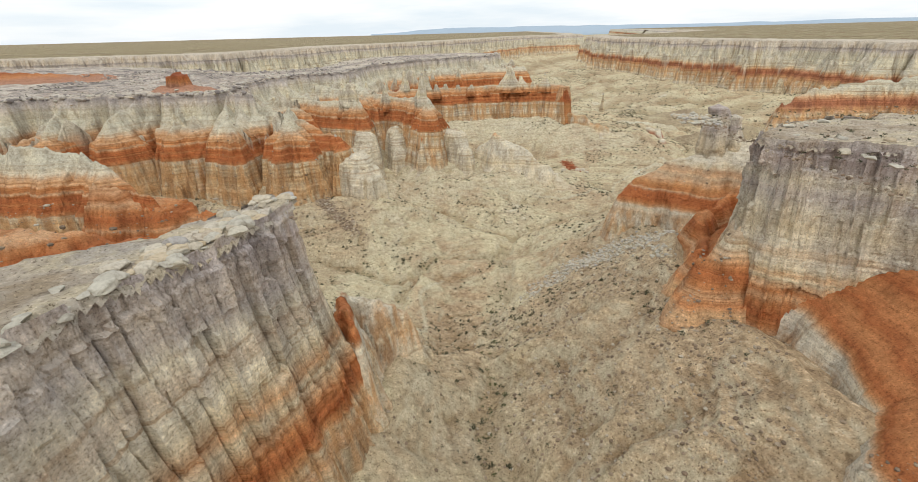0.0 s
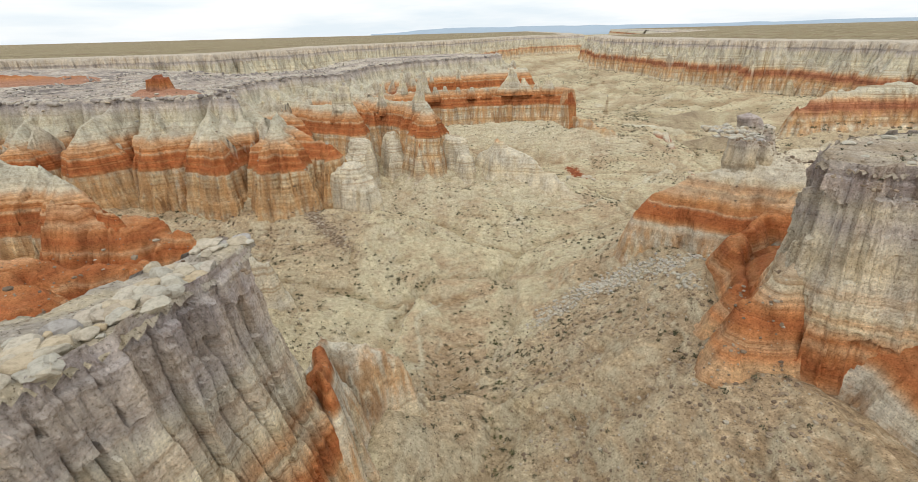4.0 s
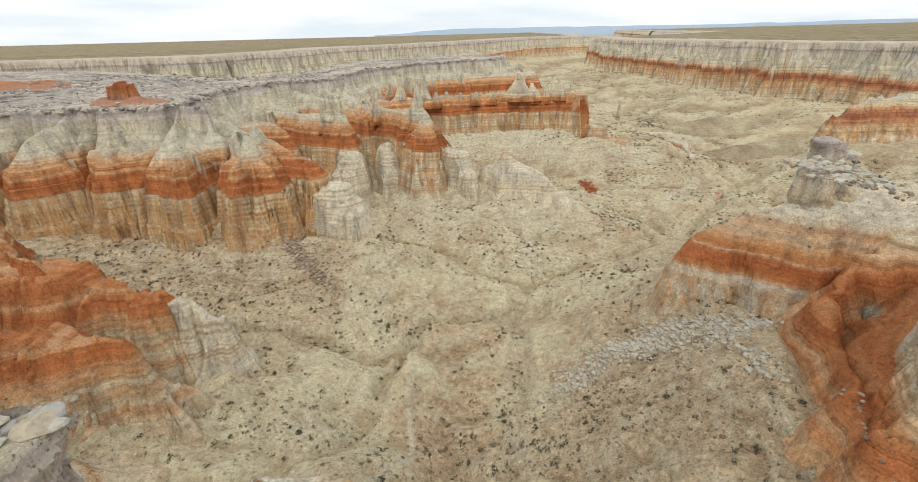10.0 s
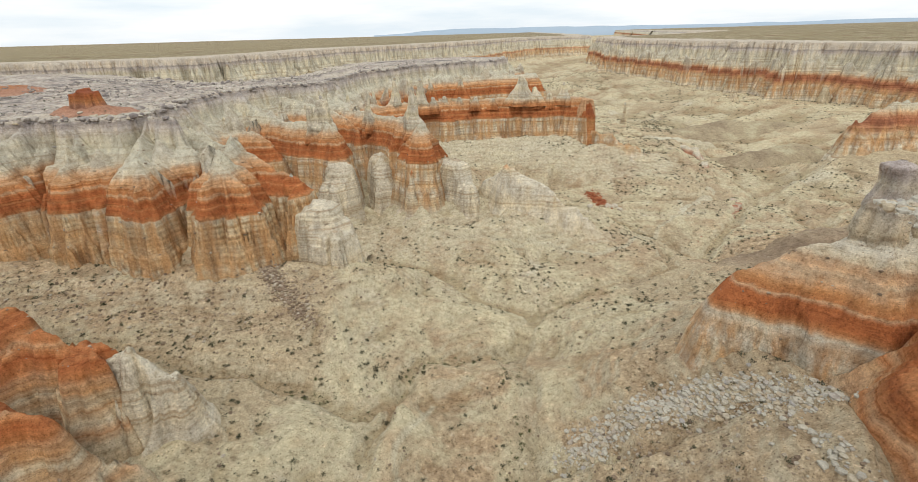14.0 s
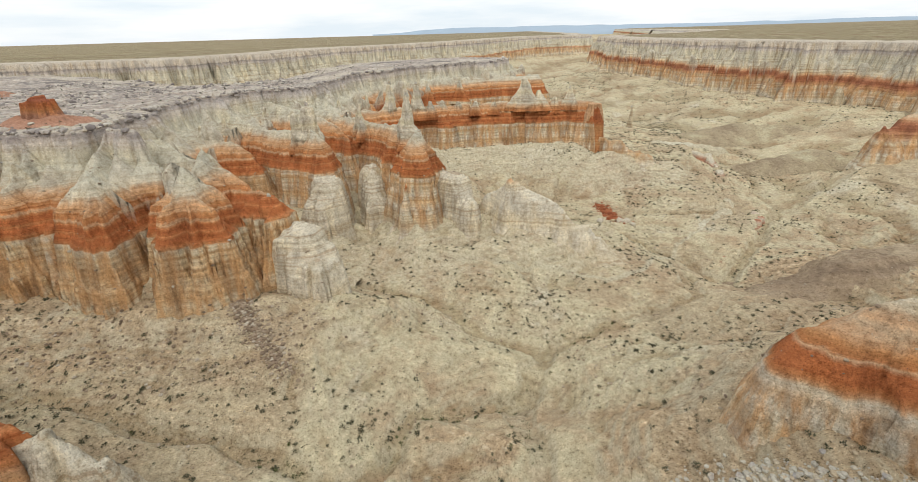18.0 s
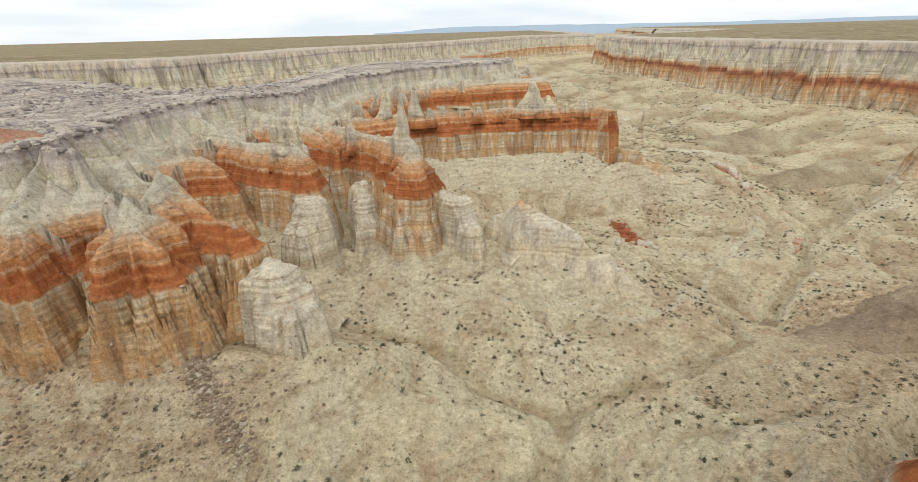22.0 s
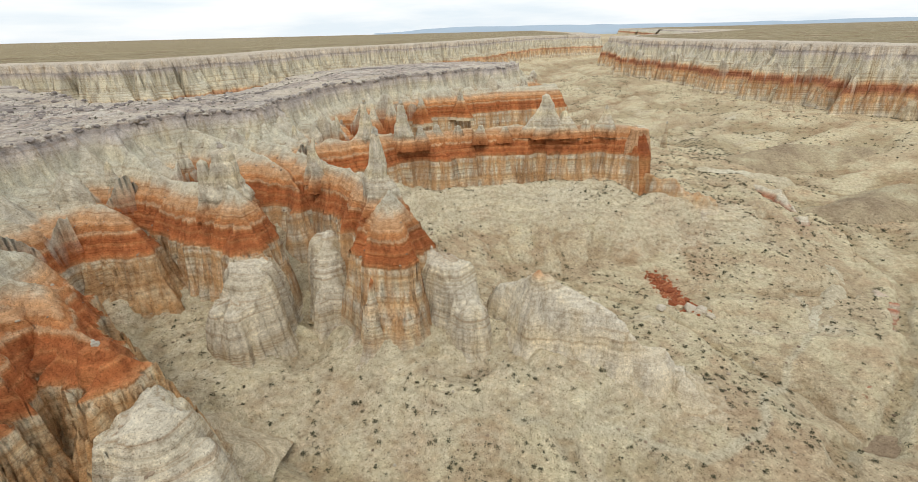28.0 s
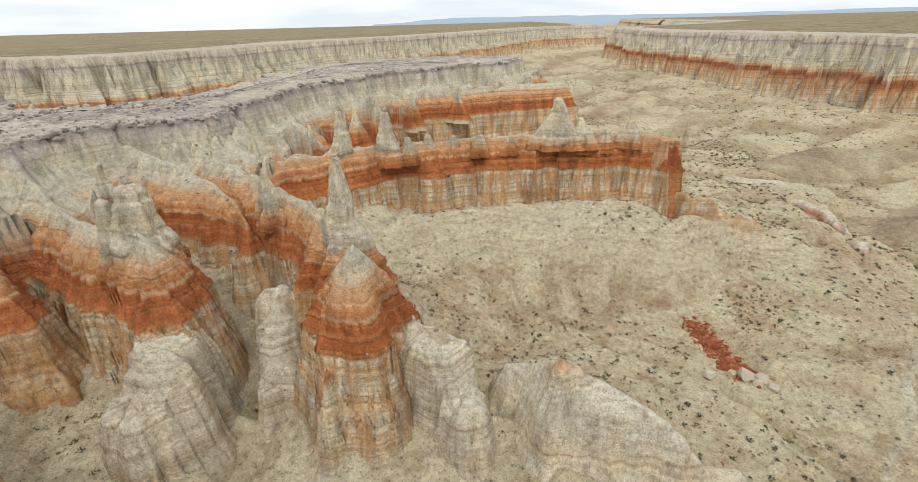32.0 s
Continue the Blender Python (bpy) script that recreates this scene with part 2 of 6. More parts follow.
def rock(name, fn, box, step, material, label, category, parent=None, sink=1.2, kind="", group="", split=False, base=None, beds=BEDS):
    """One rock form as an object of its own, over the box x0, y0, x1, y1; it goes a little into what it stands on."""
    x0, y0, x1, y1 = box
    xs, ys = spaced(x0, x1, step), spaced(y0, y1, step)
    gx, gy = np.meshgrid(xs, ys)
    z = fn(gx, gy)
    g = (base or on_ground)(gx, gy)
    keep, z = z > g - sink, np.maximum(z, g - sink - 2)
    FORMS.append((box, fn))
    if split and keep.any():
        thing = new(name)
        thing.location = (0.5 * (x0 + x1), 0.5 * (y0 + y1), float(z[keep].min()))
        by_bed(thing, xs, ys, z, keep, material, beds)
        return tagged(thing, label, category, group, kind)
    ob = new(name, grid_mesh(name, xs, ys, z, keep))
    ob.data.materials.append(material)
    return tagged(ob, label, category, group, kind)


# ---- materials ----
def shader(name, roughness=0.95):
    m = bpy.data.materials.new(name)
    m.use_nodes = True
    b = m.node_tree.nodes["Principled BSDF"]
    b.inputs["Roughness"].default_value = roughness
    b.inputs["Specular IOR Level"].default_value = 0.15
    return m, m.node_tree, b


def add(nt, kind, **values):
    n = nt.nodes.new(kind)
    for k, v in values.items():
        n.inputs[k.replace("_", " ")].default_value = v
    return n


def mixed(nt, mode, fac, a, b):
    n = nt.nodes.new("ShaderNodeMix")
    n.data_type, n.blend_type = "RGBA", mode
    for sock, v in ((n.inputs[0], fac), (n.inputs[6], a), (n.inputs[7], b)):
        if isinstance(v, bpy.types.NodeSocket):
            nt.links.new(v, sock)
        else:
            sock.default_value = v
    return n.outputs[2]


def calc(nt, op, a, b=0.0, c=0.0):
    n = nt.nodes.new("ShaderNodeMath")
    n.operation = op
    for sock, v in zip(n.inputs, (a, b, c)):
        if isinstance(v, bpy.types.NodeSocket):
            nt.links.new(v, sock)
        else:
            sock.default_value = v
    return n.outputs[0]


def place_nodes(nt, scale=(1, 1, 1)):
    g = nt.nodes.new("ShaderNodeNewGeometry")
    mp = nt.nodes.new("ShaderNodeMapping")
    mp.inputs["Scale"].default_value = scale
    nt.links.new(g.outputs["Position"], mp.inputs[0])
    return g, mp.outputs[0]


def noise_at(nt, vec, scale, detail=4, rough=0.55):
    n = add(nt, "ShaderNodeTexNoise", Scale=scale, Detail=detail, Roughness=rough)
    nt.links.new(vec, n.inputs["Vector"])
    return n.outputs[0]


def ramp(nt, fac, stops, mode="LINEAR"):
    r = nt.nodes.new("ShaderNodeValToRGB")
    r.color_ramp.interpolation = mode
    e = r.color_ramp.elements
    while len(e) < len(stops):
        e.new(0.5)
    for el, (p, c) in zip(e, stops):
        el.position, el.color = p, (*c, 1) if len(c) == 3 else c
    nt.links.new(fac, r.inputs[0])
    return r.outputs[0]


def span(nt, v, a, b, c=0.0, d=1.0):
    n = nt.nodes.new("ShaderNodeMapRange")
    n.inputs[1].default_value, n.inputs[2].default_value, n.inputs[3].default_value, n.inputs[4].default_value = a, b, c, d
    nt.links.new(v, n.inputs[0])
    return n.outputs[0]


def joints(nt, vec, scale, bend, width):
    """Lines between uneven cells: 0 in the joint, 1 away from it."""
    _, jv = place_nodes(nt, scale)
    jv = mixed(nt, "LINEAR_LIGHT", bend, jv, noise_colour(nt, vec, 0.7))
    vo = nt.nodes.new("ShaderNodeTexVoronoi")
    vo.feature = "DISTANCE_TO_EDGE"
    vo.inputs["Scale"].default_value = 1.0
    nt.links.new(jv, vo.inputs["Vector"])
    return span(nt, vo.outputs[0], 0.0, width)


def strata(name, low, high, stops, crack=0.5, wobble=1.6, dip=None, wash=None, run=2.4, lines=1.0, cells=(0.42, 0.12, 0.35), white=37, edge=31.7, streak=0.7, panel=0.75):
    """Bedded rock: its colour follows the beds, by height, with thin laminae, mud washed down from bed to bed, and joints where it is steep."""
    m, nt, b = shader(name)
    g, vec = place_nodes(nt)
    sep = nt.nodes.new("ShaderNodeSeparateXYZ")
    nt.links.new(g.outputs["Position"], sep.inputs[0])
    sepn = nt.nodes.new("ShaderNodeSeparateXYZ")
    nt.links.new(g.outputs["Normal"], sepn.inputs[0])
    steep = span(nt, sepn.outputs[2], 0.4, 0.8, 1.0, 0.15)
    z = sep.outputs[2]
    if dip:
        z = calc(nt, "ADD", z, calc(nt, "MULTIPLY", calc(nt, "SUBTRACT", sep.outputs[dip[0]], dip[2]), dip[1]))
    zz = calc(nt, "ADD", z, calc(nt, "MULTIPLY", calc(nt, "SUBTRACT", noise_at(nt, vec, 0.05, 3), 0.5), wobble * 2))
    _, tall = place_nodes(nt, (0.8, 0.8, 0.05))
    drip = noise_at(nt, tall, 1.0, 5, 0.6)
    zc = calc(nt, "ADD", zz, calc(nt, "MULTIPLY", calc(nt, "SUBTRACT", drip, 0.5), span(nt, zz, edge, edge + 4.5, 0.08 * run, run)))
    col = ramp(nt, span(nt, zc, low, high), [((p - low) / (high - low), c) for p, c in stops])
    # thin laminae along the beds, faint in the white beds
    _, flat = place_nodes(nt, (0.02, 0.02, 2.0))
    lam = noise_at(nt, flat, 1.0, 6, 0.7)
    thin = ramp(nt, lam, [(0.37, (0.70, 0.58, 0.48)), (0.45, (0.93, 0.90, 0.86)), (0.53, (1.04, 1.04, 1.03)), (0.61, (1.22, 1.21, 1.18))])
    col = mixed(nt, "MULTIPLY", calc(nt, "MULTIPLY", span(nt, zz, white, white + 3.5, 1.0, 0.4), lines), col, thin)
    # red mud washed down over the beds below the red one
    if wash:
        _, thread = place_nodes(nt, (0.55, 0.55, 0.035))
        mud = calc(nt, "MULTIPLY", span(nt, noise_at(nt, thread, 1.0, 5, 0.65), 0.41, 0.57), calc(nt, "MULTIPLY", span(nt, zz, wash[0], wash[0] + 3), span(nt, zz, wash[1], wash[1] + 1.5, 1, 0)))
        col = mixed(nt, "MIX", calc(nt, "MULTIPLY", mud, 0.78), col, (0.47, 0.27, 0.125, 1))
    # fans of white scree over the beds
    ta = nt.nodes.new("ShaderNodeAttribute")
    ta.attribute_name = "talus"
    col = mixed(nt, "MIX", calc(nt, "MULTIPLY", ta.outputs["Fac"], 0.9), col, ramp(nt, noise_at(nt, vec, 0.5, 5, 0.6), [(0.38, (0.43, 0.38, 0.295)), (0.5, (0.49, 0.45, 0.36)), (0.6, (0.56, 0.52, 0.425))]))
    # upright panels and streaks: wash marks, with slot shadow put into the colour
    _, slab = place_nodes(nt, (0.38, 0.38, 0.045))
    col = mixed(nt, "MULTIPLY", calc(nt, "MULTIPLY", steep, panel), col, ramp(nt, noise_at(nt, slab, 1.0, 3, 0.5), [(0.36, (0.74, 0.73, 0.75)), (0.48, (0.98, 0.97, 0.97)), (0.62, (1.22, 1.19, 1.13))]))
    col = mixed(nt, "MULTIPLY", calc(nt, "MULTIPLY", steep, streak), col, ramp(nt, drip, [(0.36, (0.72, 0.65, 0.57)), (0.45, (0.97, 0.96, 0.94)), (0.64, (1.12, 1.12, 1.12))]))
    # grain and stains
    col = mixed(nt, "MULTIPLY", 0.8, col, ramp(nt, noise_at(nt, vec, 1.7, 6, 0.68), [(0.36, (0.70, 0.67, 0.64)), (0.47, (0.98, 0.98, 0.98)), (0.55, (1.04, 1.04, 1.04)), (0.66, (1.26, 1.26, 1.26))]))
    col = mixed(nt, "MULTIPLY", 0.8, col, ramp(nt, noise_at(nt, vec, 6.0, 5, 0.7), [(0.36, (0.46, 0.43, 0.40)), (0.45, (0.98, 0.98, 0.98)), (0.56, (1.04, 1.04, 1.04)), (0.66, (1.42, 1.42, 1.42))]))
    j1, j2 = joints(nt, vec, (cells[0], cells[0], cells[1]), cells[2], 0.035), joints(nt, vec, (cells[0] * 3.5, cells[0] * 3.5, cells[1] * 4), cells[2] * 0.9, 0.05)
    rift = span(nt, noise_at(nt, vec, 0.13, 3), 0.46, 0.58, 0.15, 1.0)
    steep = calc(nt, "MULTIPLY", steep, rift)
    cut = mixed(nt, "MIX", j1, (0.30, 0.27, 0.25, 1), (1, 1, 1, 1))
    col = mixed(nt, "MULTIPLY", calc(nt, "MULTIPLY", steep, crack), col, cut)
    cut2 = mixed(nt, "MIX", j2, (0.5, 0.47, 0.45, 1), (1, 1, 1, 1))
    col = mixed(nt, "MULTIPLY", calc(nt, "MULTIPLY", steep, crack * 0.7), col, cut2)
    nt.links.new(col, b.inputs["Base Color"])
    hgt = calc(nt, "ADD", calc(nt, "MULTIPLY", noise_at(nt, vec, 1.4, 10, 0.7), 0.9), calc(nt, "MULTIPLY", lam, 0.3 * lines))
    hgt = calc(nt, "ADD", hgt, calc(nt, "MULTIPLY", calc(nt, "ADD", j1, calc(nt, "MULTIPLY", j2, 0.5)), 0.2 * crack))
    bp = add(nt, "ShaderNodeBump", Strength=0.9, Distance=0.45)
    nt.links.new(hgt, bp.inputs["Height"])
    nt.links.new(bp.outputs[0], b.inputs["Normal"])
    return m


def noise_colour(nt, vec, scale):
    n = add(nt, "ShaderNodeTexNoise", Scale=scale, Detail=3)
    nt.links.new(vec, n.inputs["Vector"])
    return n.outputs[1]


RED, RED2, SALMON, WHITE, CREAM, TAN = (0.36, 0.125, 0.048), (0.43, 0.19, 0.08), (0.51, 0.32, 0.185), (0.495, 0.46, 0.365), (0.53, 0.46, 0.335), (0.47, 0.38, 0.26)
GREY, LILAC, CAP, PALE = (0.47, 0.425, 0.385), (0.42, 0.375, 0.36), (0.49, 0.435, 0.36), (0.58, 0.535, 0.435)

far_rock = strata("banded canyon rock", 0, 60, [
    (0, TAN), (15, CREAM), (19, PALE), (21, CREAM), (22.6, (0.52, 0.41, 0.27)), (24, PALE), (26.4, (0.51, 0.38, 0.23)), (27.6, PALE), (29.6, CREAM), (30.2, (0.50, 0.36, 0.21)), (30.8, PALE), (31.4, CREAM), (31.65, RED2), (32.2, RED), (33.2, RED), (33.5, RED2), (33.8, RED),
    (34.6, RED), (34.9, RED2), (35.3, (0.54, 0.38, 0.24)), (35.6, RED2), (36.3, (0.46, 0.22, 0.095)), (36.7, SALMON), (37.0, (0.47, 0.27, 0.14)), (37.6, SALMON), (38.6, (0.50, 0.44, 0.335)), (39.6, WHITE), (41, (0.52, 0.495, 0.395)), (43, WHITE), (44.8, GREY), (46, (0.30, 0.27, 0.255)), (46.6, CAP)], crack=0.3, wash=(19, 31), wobble=0.8, run=1.6)
stained_rock = strata("orange-stained banded rock", 0, 60, [
    (0, TAN), (15, CREAM), (19, CREAM), (21, (0.50, 0.36, 0.21)), (22.6, CREAM), (24, (0.49, 0.33, 0.18)), (26.4, (0.51, 0.40, 0.26)), (27.6, (0.49, 0.32, 0.17)), (29.6, (0.52, 0.42, 0.28)), (30.2, (0.50, 0.36, 0.21)), (30.8, CREAM), (31.4, CREAM), (31.65, RED2), (32.2, RED), (33.2, RED), (33.5, RED2), (33.8, RED),
    (34.6, RED), (34.9, RED2), (35.3, (0.54, 0.38, 0.24)), (35.6, RED2), (36.3, (0.46, 0.22, 0.095)), (36.7, SALMON), (37.0, (0.47, 0.27, 0.14)), (37.6, SALMON), (38.6, (0.50, 0.44, 0.335)), (39.6, WHITE), (41, (0.52, 0.495, 0.395)), (43, WHITE), (44.8, GREY), (46, (0.30, 0.27, 0.255)), (46.6, CAP)], crack=0.3, wash=(19, 31), wobble=0.8, run=1.6)
# far walls: full streak and panel paint in the shadow of their slots
wall_rock = strata("far banded canyon rock", 0, 60, [
    (0, TAN), (16, CREAM), (19, PALE), (21, CREAM), (23.5, PALE), (25, (0.50, 0.36, 0.23)), (26.6, CREAM), (27.8, (0.46, 0.28, 0.17)), (29, (0.42, 0.21, 0.12)), (29.8, (0.30, 0.125, 0.07)), (31.4, (0.30, 0.125, 0.07)), (32.2, (0.38, 0.18, 0.10)),
    (33.2, SALMON), (34.4, CREAM), (36.0, WHITE), (40, (0.52, 0.495, 0.395)), (43, WHITE), (44.8, GREY), (46, (0.30, 0.27, 0.255)), (46.6, CAP)], crack=0.3, wash=(19, 28.5), edge=29, streak=1.0, panel=0.9)
west_rock = strata("far white canyon rock", 0, 60, [
    (0, TAN), (16, CREAM), (21, PALE), (24, CREAM), (26, (0.50, 0.38, 0.26)), (27.4, CREAM), (28.6, (0.47, 0.31, 0.21)), (29.8, (0.43, 0.24, 0.15)), (30.8, SALMON), (31.6, CREAM), (33, WHITE), (40, (0.52, 0.495, 0.395)), (43, WHITE), (44.8, GREY), (46, (0.30, 0.27, 0.255)), (46.6, CAP)], crack=0.3, wash=(19, 28.5), edge=29, streak=1.0, panel=0.9)
spire_rock = strata("yellow-white spire rock", 0, 60, [(0, TAN), (20, CREAM), (31.4, CREAM), (31.7, RED2), (34, RED), (36, RED2), (37, SALMON), (38.2, WHITE), (40, PALE), (41.5, (0.58, 0.52, 0.37)), (43, PALE), (44, (0.55, 0.50, 0.38)), (46, PALE), (48, CREAM)], crack=0.35, wobble=0.6, run=1.2)
near_rock = strata("banded grey cliff rock", 0, 60, [
    (0, TAN), (20, CREAM), (25, TAN), (28.2, SALMON), (29.0, RED2), (30.2, RED), (31.5, RED2), (32.2, SALMON), (32.8, RED2), (33.4, SALMON), (34.2, CREAM), (34.8, (0.52, 0.36, 0.22)), (35.4, CREAM),
    (36.4, PALE), (37.2, (0.52, 0.42, 0.30)), (38.0, PALE), (40, CREAM), (42, PALE), (43.5, GREY), (45, PALE), (46, GREY), (47, (0.44, 0.38, 0.35)), (48, LILAC), (49, GREY), (50, CAP)], crack=0.42, run=0.8, cells=(0.4, 0.05, 0.14), white=36, lines=0.7, panel=0.9)
red_bench = strata("laminated red and cream mudstone", 0, 60, [
    (0, TAN), (20, CREAM), (24, PALE), (26, CREAM), (28, PALE), (31.0, PALE), (31.5, SALMON), (31.9, RED2), (32.4, RED), (33.4, RED2), (34, RED), (35, RED2), (36.4, RED), (38, RED2), (39, SALMON), (40, CREAM), (43, GREY)],
    crack=0.3, wobble=2.0, wash=(21, 28.5), run=0.7, lines=0.7, edge=31)
lobe_rock = strata("layered orange mudstone", 0, 60, [
    (0, TAN), (15, CREAM), (18, (0.52, 0.42, 0.29)), (20, CREAM), (21.4, SALMON), (22.4, CREAM), (23.6, (0.50, 0.34, 0.20)), (24.6, CREAM), (25.6, (0.48, 0.28, 0.14)), (26.4, SALMON), (27.2, RED2), (28.4, RED), (29.2, RED2), (29.7, SALMON), (30.1, RED2), (31.5, RED), (33, RED2), (34, SALMON), (35, RED2), (37, SALMON), (39, CREAM), (43, GREY)],
    crack=0.35, wobble=1.5, run=0.8, lines=0.8, edge=26)
swirl_rock = strata("smooth laminated cream and orange rock", 0, 60, [
    (0, TAN), (22, CREAM), (26, (0.52, 0.40, 0.27)), (28, SALMON), (29.4, (0.50, 0.33, 0.19)), (30.4, RED2), (31.4, SALMON), (32.0, RED2), (33.4, RED), (34.6, RED2), (35.4, SALMON), (36.2, (0.52, 0.38, 0.25)), (37, CREAM), (38.4, (0.53, 0.42, 0.30)), (40, CREAM), (44, PALE), (47, GREY)], crack=0.15, wobble=1.2, run=0.6, lines=1.0, white=50, edge=30)
spur_rock = strata("pale spur rock over a red bed", 0, 60, [
    (0, TAN), (15, CREAM), (19, PALE), (21.5, (0.53, 0.42, 0.29)), (23, PALE), (25, CREAM), (27, PALE), (28.6, (0.53, 0.43, 0.31)), (29.6, PALE), (30.0, SALMON), (30.35, RED2), (31.0, RED), (32.5, RED), (32.75, (0.54, 0.38, 0.24)), (33.0, RED2), (33.9, (0.46, 0.23, 0.10)), (34.6, SALMON), (35.4, (0.53, 0.41, 0.28)), (36.2, SALMON), (37.4, CREAM), (38.2, PALE), (40, PALE), (43, CREAM)],
    crack=0.35, wobble=0.7, run=1.4, wash=(20, 28), white=50, lines=0.5, edge=30.4)
block_rock = strata("pale greenish-white layered rock", 0, 60, [(0, TAN), (16, CREAM), (19, PALE), (21, (0.52, 0.455, 0.34)), (22.5, PALE), (25, (0.54, 0.49, 0.385)), (27, PALE), (29, (0.53, 0.48, 0.37)), (31, PALE), (34, CREAM)], crack=0.3, wobble=0.5, run=0.6, lines=0.8, white=50)
tower_rock = strata("red-stained tower rock", 0, 60, [(0, TAN), (18, CREAM), (20, (0.50, 0.33, 0.18)), (23, RED2), (25, (0.46, 0.25, 0.11)), (27, RED2), (30, (0.45, 0.23, 0.10)), (32, RED), (33.6, (0.30, 0.10, 0.045)), (35, RED), (37, (0.30, 0.10, 0.045)), (39, RED)], crack=0.35, wobble=0.8)
toe_rock = strata("cream toe rock under a red knob", 0, 60, [(0, TAN), (15, CREAM), (19, PALE), (21, (0.52, 0.40, 0.27)), (22.5, CREAM), (24, PALE), (25.5, (0.52, 0.39, 0.25)), (27, PALE), (28.2, CREAM), (28.9, SALMON), (29.3, RED2), (30.6, RED), (32, RED2)], crack=0.5, wobble=0.4, run=0.8, edge=29)
pale_rock = strata("pale layered rock", 0, 60, [(0, TAN), (16, CREAM), (20, PALE), (22, CREAM), (24.5, PALE), (28, PALE), (29.6, CREAM), (30.6, SALMON), (31.2, RED2), (33, RED)], crack=0.25, wobble=0.5, run=0.6, lines=0.6)


def soil(name, patches, relief=0.9, scree=None, pale=(0.53, 0.475, 0.345, 1)):
    """Bare badland soil: blotches of several colours, faint bedding lines, pebbles; scree: the colours of the stony slopes."""
    m, nt, b = shader(name)
    g, vec = place_nodes(nt)
    sep = nt.nodes.new("ShaderNodeSeparateXYZ")
    nt.links.new(g.outputs["Position"], sep.inputs[0])
    big = noise_at(nt, vec, 0.045, 6, 0.6)
    mid = noise_at(nt, vec, 0.16, 6, 0.62)
    col = ramp(nt, calc(nt, "ADD", calc(nt, "MULTIPLY", big, 0.55), calc(nt, "MULTIPLY", mid, 0.45)), patches)
    if scree:
        at = nt.nodes.new("ShaderNodeAttribute")
        at.attribute_name = "scree"
        w = calc(nt, "ADD", at.outputs["Fac"], calc(nt, "MULTIPLY", calc(nt, "SUBTRACT", noise_at(nt, vec, 0.22, 7, 0.68), 0.5), 1.5))
        lie = nt.nodes.new("ShaderNodeMapping")
        lie.inputs["Rotation"].default_value, lie.inputs["Scale"].default_value = (0, 0, radians(-38)), (0.05, 0.30, 0.1)
        nt.links.new(vec, lie.inputs[0])
        w = calc(nt, "ADD", w, calc(nt, "MULTIPLY", calc(nt, "SUBTRACT", noise_at(nt, lie.outputs[0], 1.0, 4, 0.55), 0.52), calc(nt, "MULTIPLY", at.outputs["Fac"], 2.6)))
        stones = ramp(nt, noise_at(nt, vec, 0.8, 8, 0.75), scree)
        col = mixed(nt, "MIX", ramp(nt, w, [(0.36, (0, 0, 0)), (0.66, (0.92, 0.92, 0.92))]), col, stones)
        bend = mixed(nt, "LINEAR_LIGHT", 9.0, vec, noise_colour(nt, vec, 0.06))
        mantle = calc(nt, "ADD", noise_at(nt, bend, 0.03, 5, 0.5), calc(nt, "MULTIPLY", at.outputs["Fac"], 0.10))
        gravel = ramp(nt, noise_at(nt, vec, 3.0, 6, 0.7), [(0.36, (0.22, 0.165, 0.11)), (0.46, (0.375, 0.29, 0.19)), (0.56, (0.43, 0.34, 0.225)), (0.66, (0.56, 0.475, 0.35))])
        col = mixed(nt, "MIX", ramp(nt, mantle, [(0.57, (0, 0, 0)), (0.60, (0.6, 0.6, 0.6))]), col, gravel)
        # tint by local height to bring out relief: light crests, brown hollows
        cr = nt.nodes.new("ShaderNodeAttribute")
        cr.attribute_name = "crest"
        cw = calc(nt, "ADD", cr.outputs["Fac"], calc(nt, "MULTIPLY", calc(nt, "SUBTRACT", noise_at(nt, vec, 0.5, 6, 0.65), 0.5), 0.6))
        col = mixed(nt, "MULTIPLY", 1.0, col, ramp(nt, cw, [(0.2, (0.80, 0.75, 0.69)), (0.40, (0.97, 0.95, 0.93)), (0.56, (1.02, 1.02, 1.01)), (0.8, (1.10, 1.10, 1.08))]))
        pa = nt.nodes.new("ShaderNodeAttribute")
        pa.attribute_name = "chalk"
        pw = calc(nt, "ADD", pa.outputs["Fac"], calc(nt, "MULTIPLY", calc(nt, "SUBTRACT", noise_at(nt, vec, 0.35, 6, 0.65), 0.5), 0.9))
        chalk = ramp(nt, noise_at(nt, vec, 0.7, 6, 0.65), [(0.38, (0.42, 0.35, 0.245)), (0.47, (0.52, 0.465, 0.345)), (0.58, (0.575, 0.53, 0.41))])
        col = mixed(nt, "MIX", ramp(nt, pw, [(0.40, (0, 0, 0)), (0.62, (0.45, 0.45, 0.45))]), col, chalk)
        tr = nt.nodes.new("ShaderNodeAttribute")
        tr.attribute_name = "worn"
        col = mixed(nt, "MIX", tr.outputs["Fac"], col, (0.50, 0.455, 0.335, 1))
    zz = calc(nt, "ADD", sep.outputs[2], calc(nt, "MULTIPLY", noise_at(nt, vec, 0.08, 4), 4.0))
    cz = nt.nodes.new("ShaderNodeCombineXYZ")
    nt.links.new(calc(nt, "MULTIPLY", zz, 1.3), cz.inputs[2])
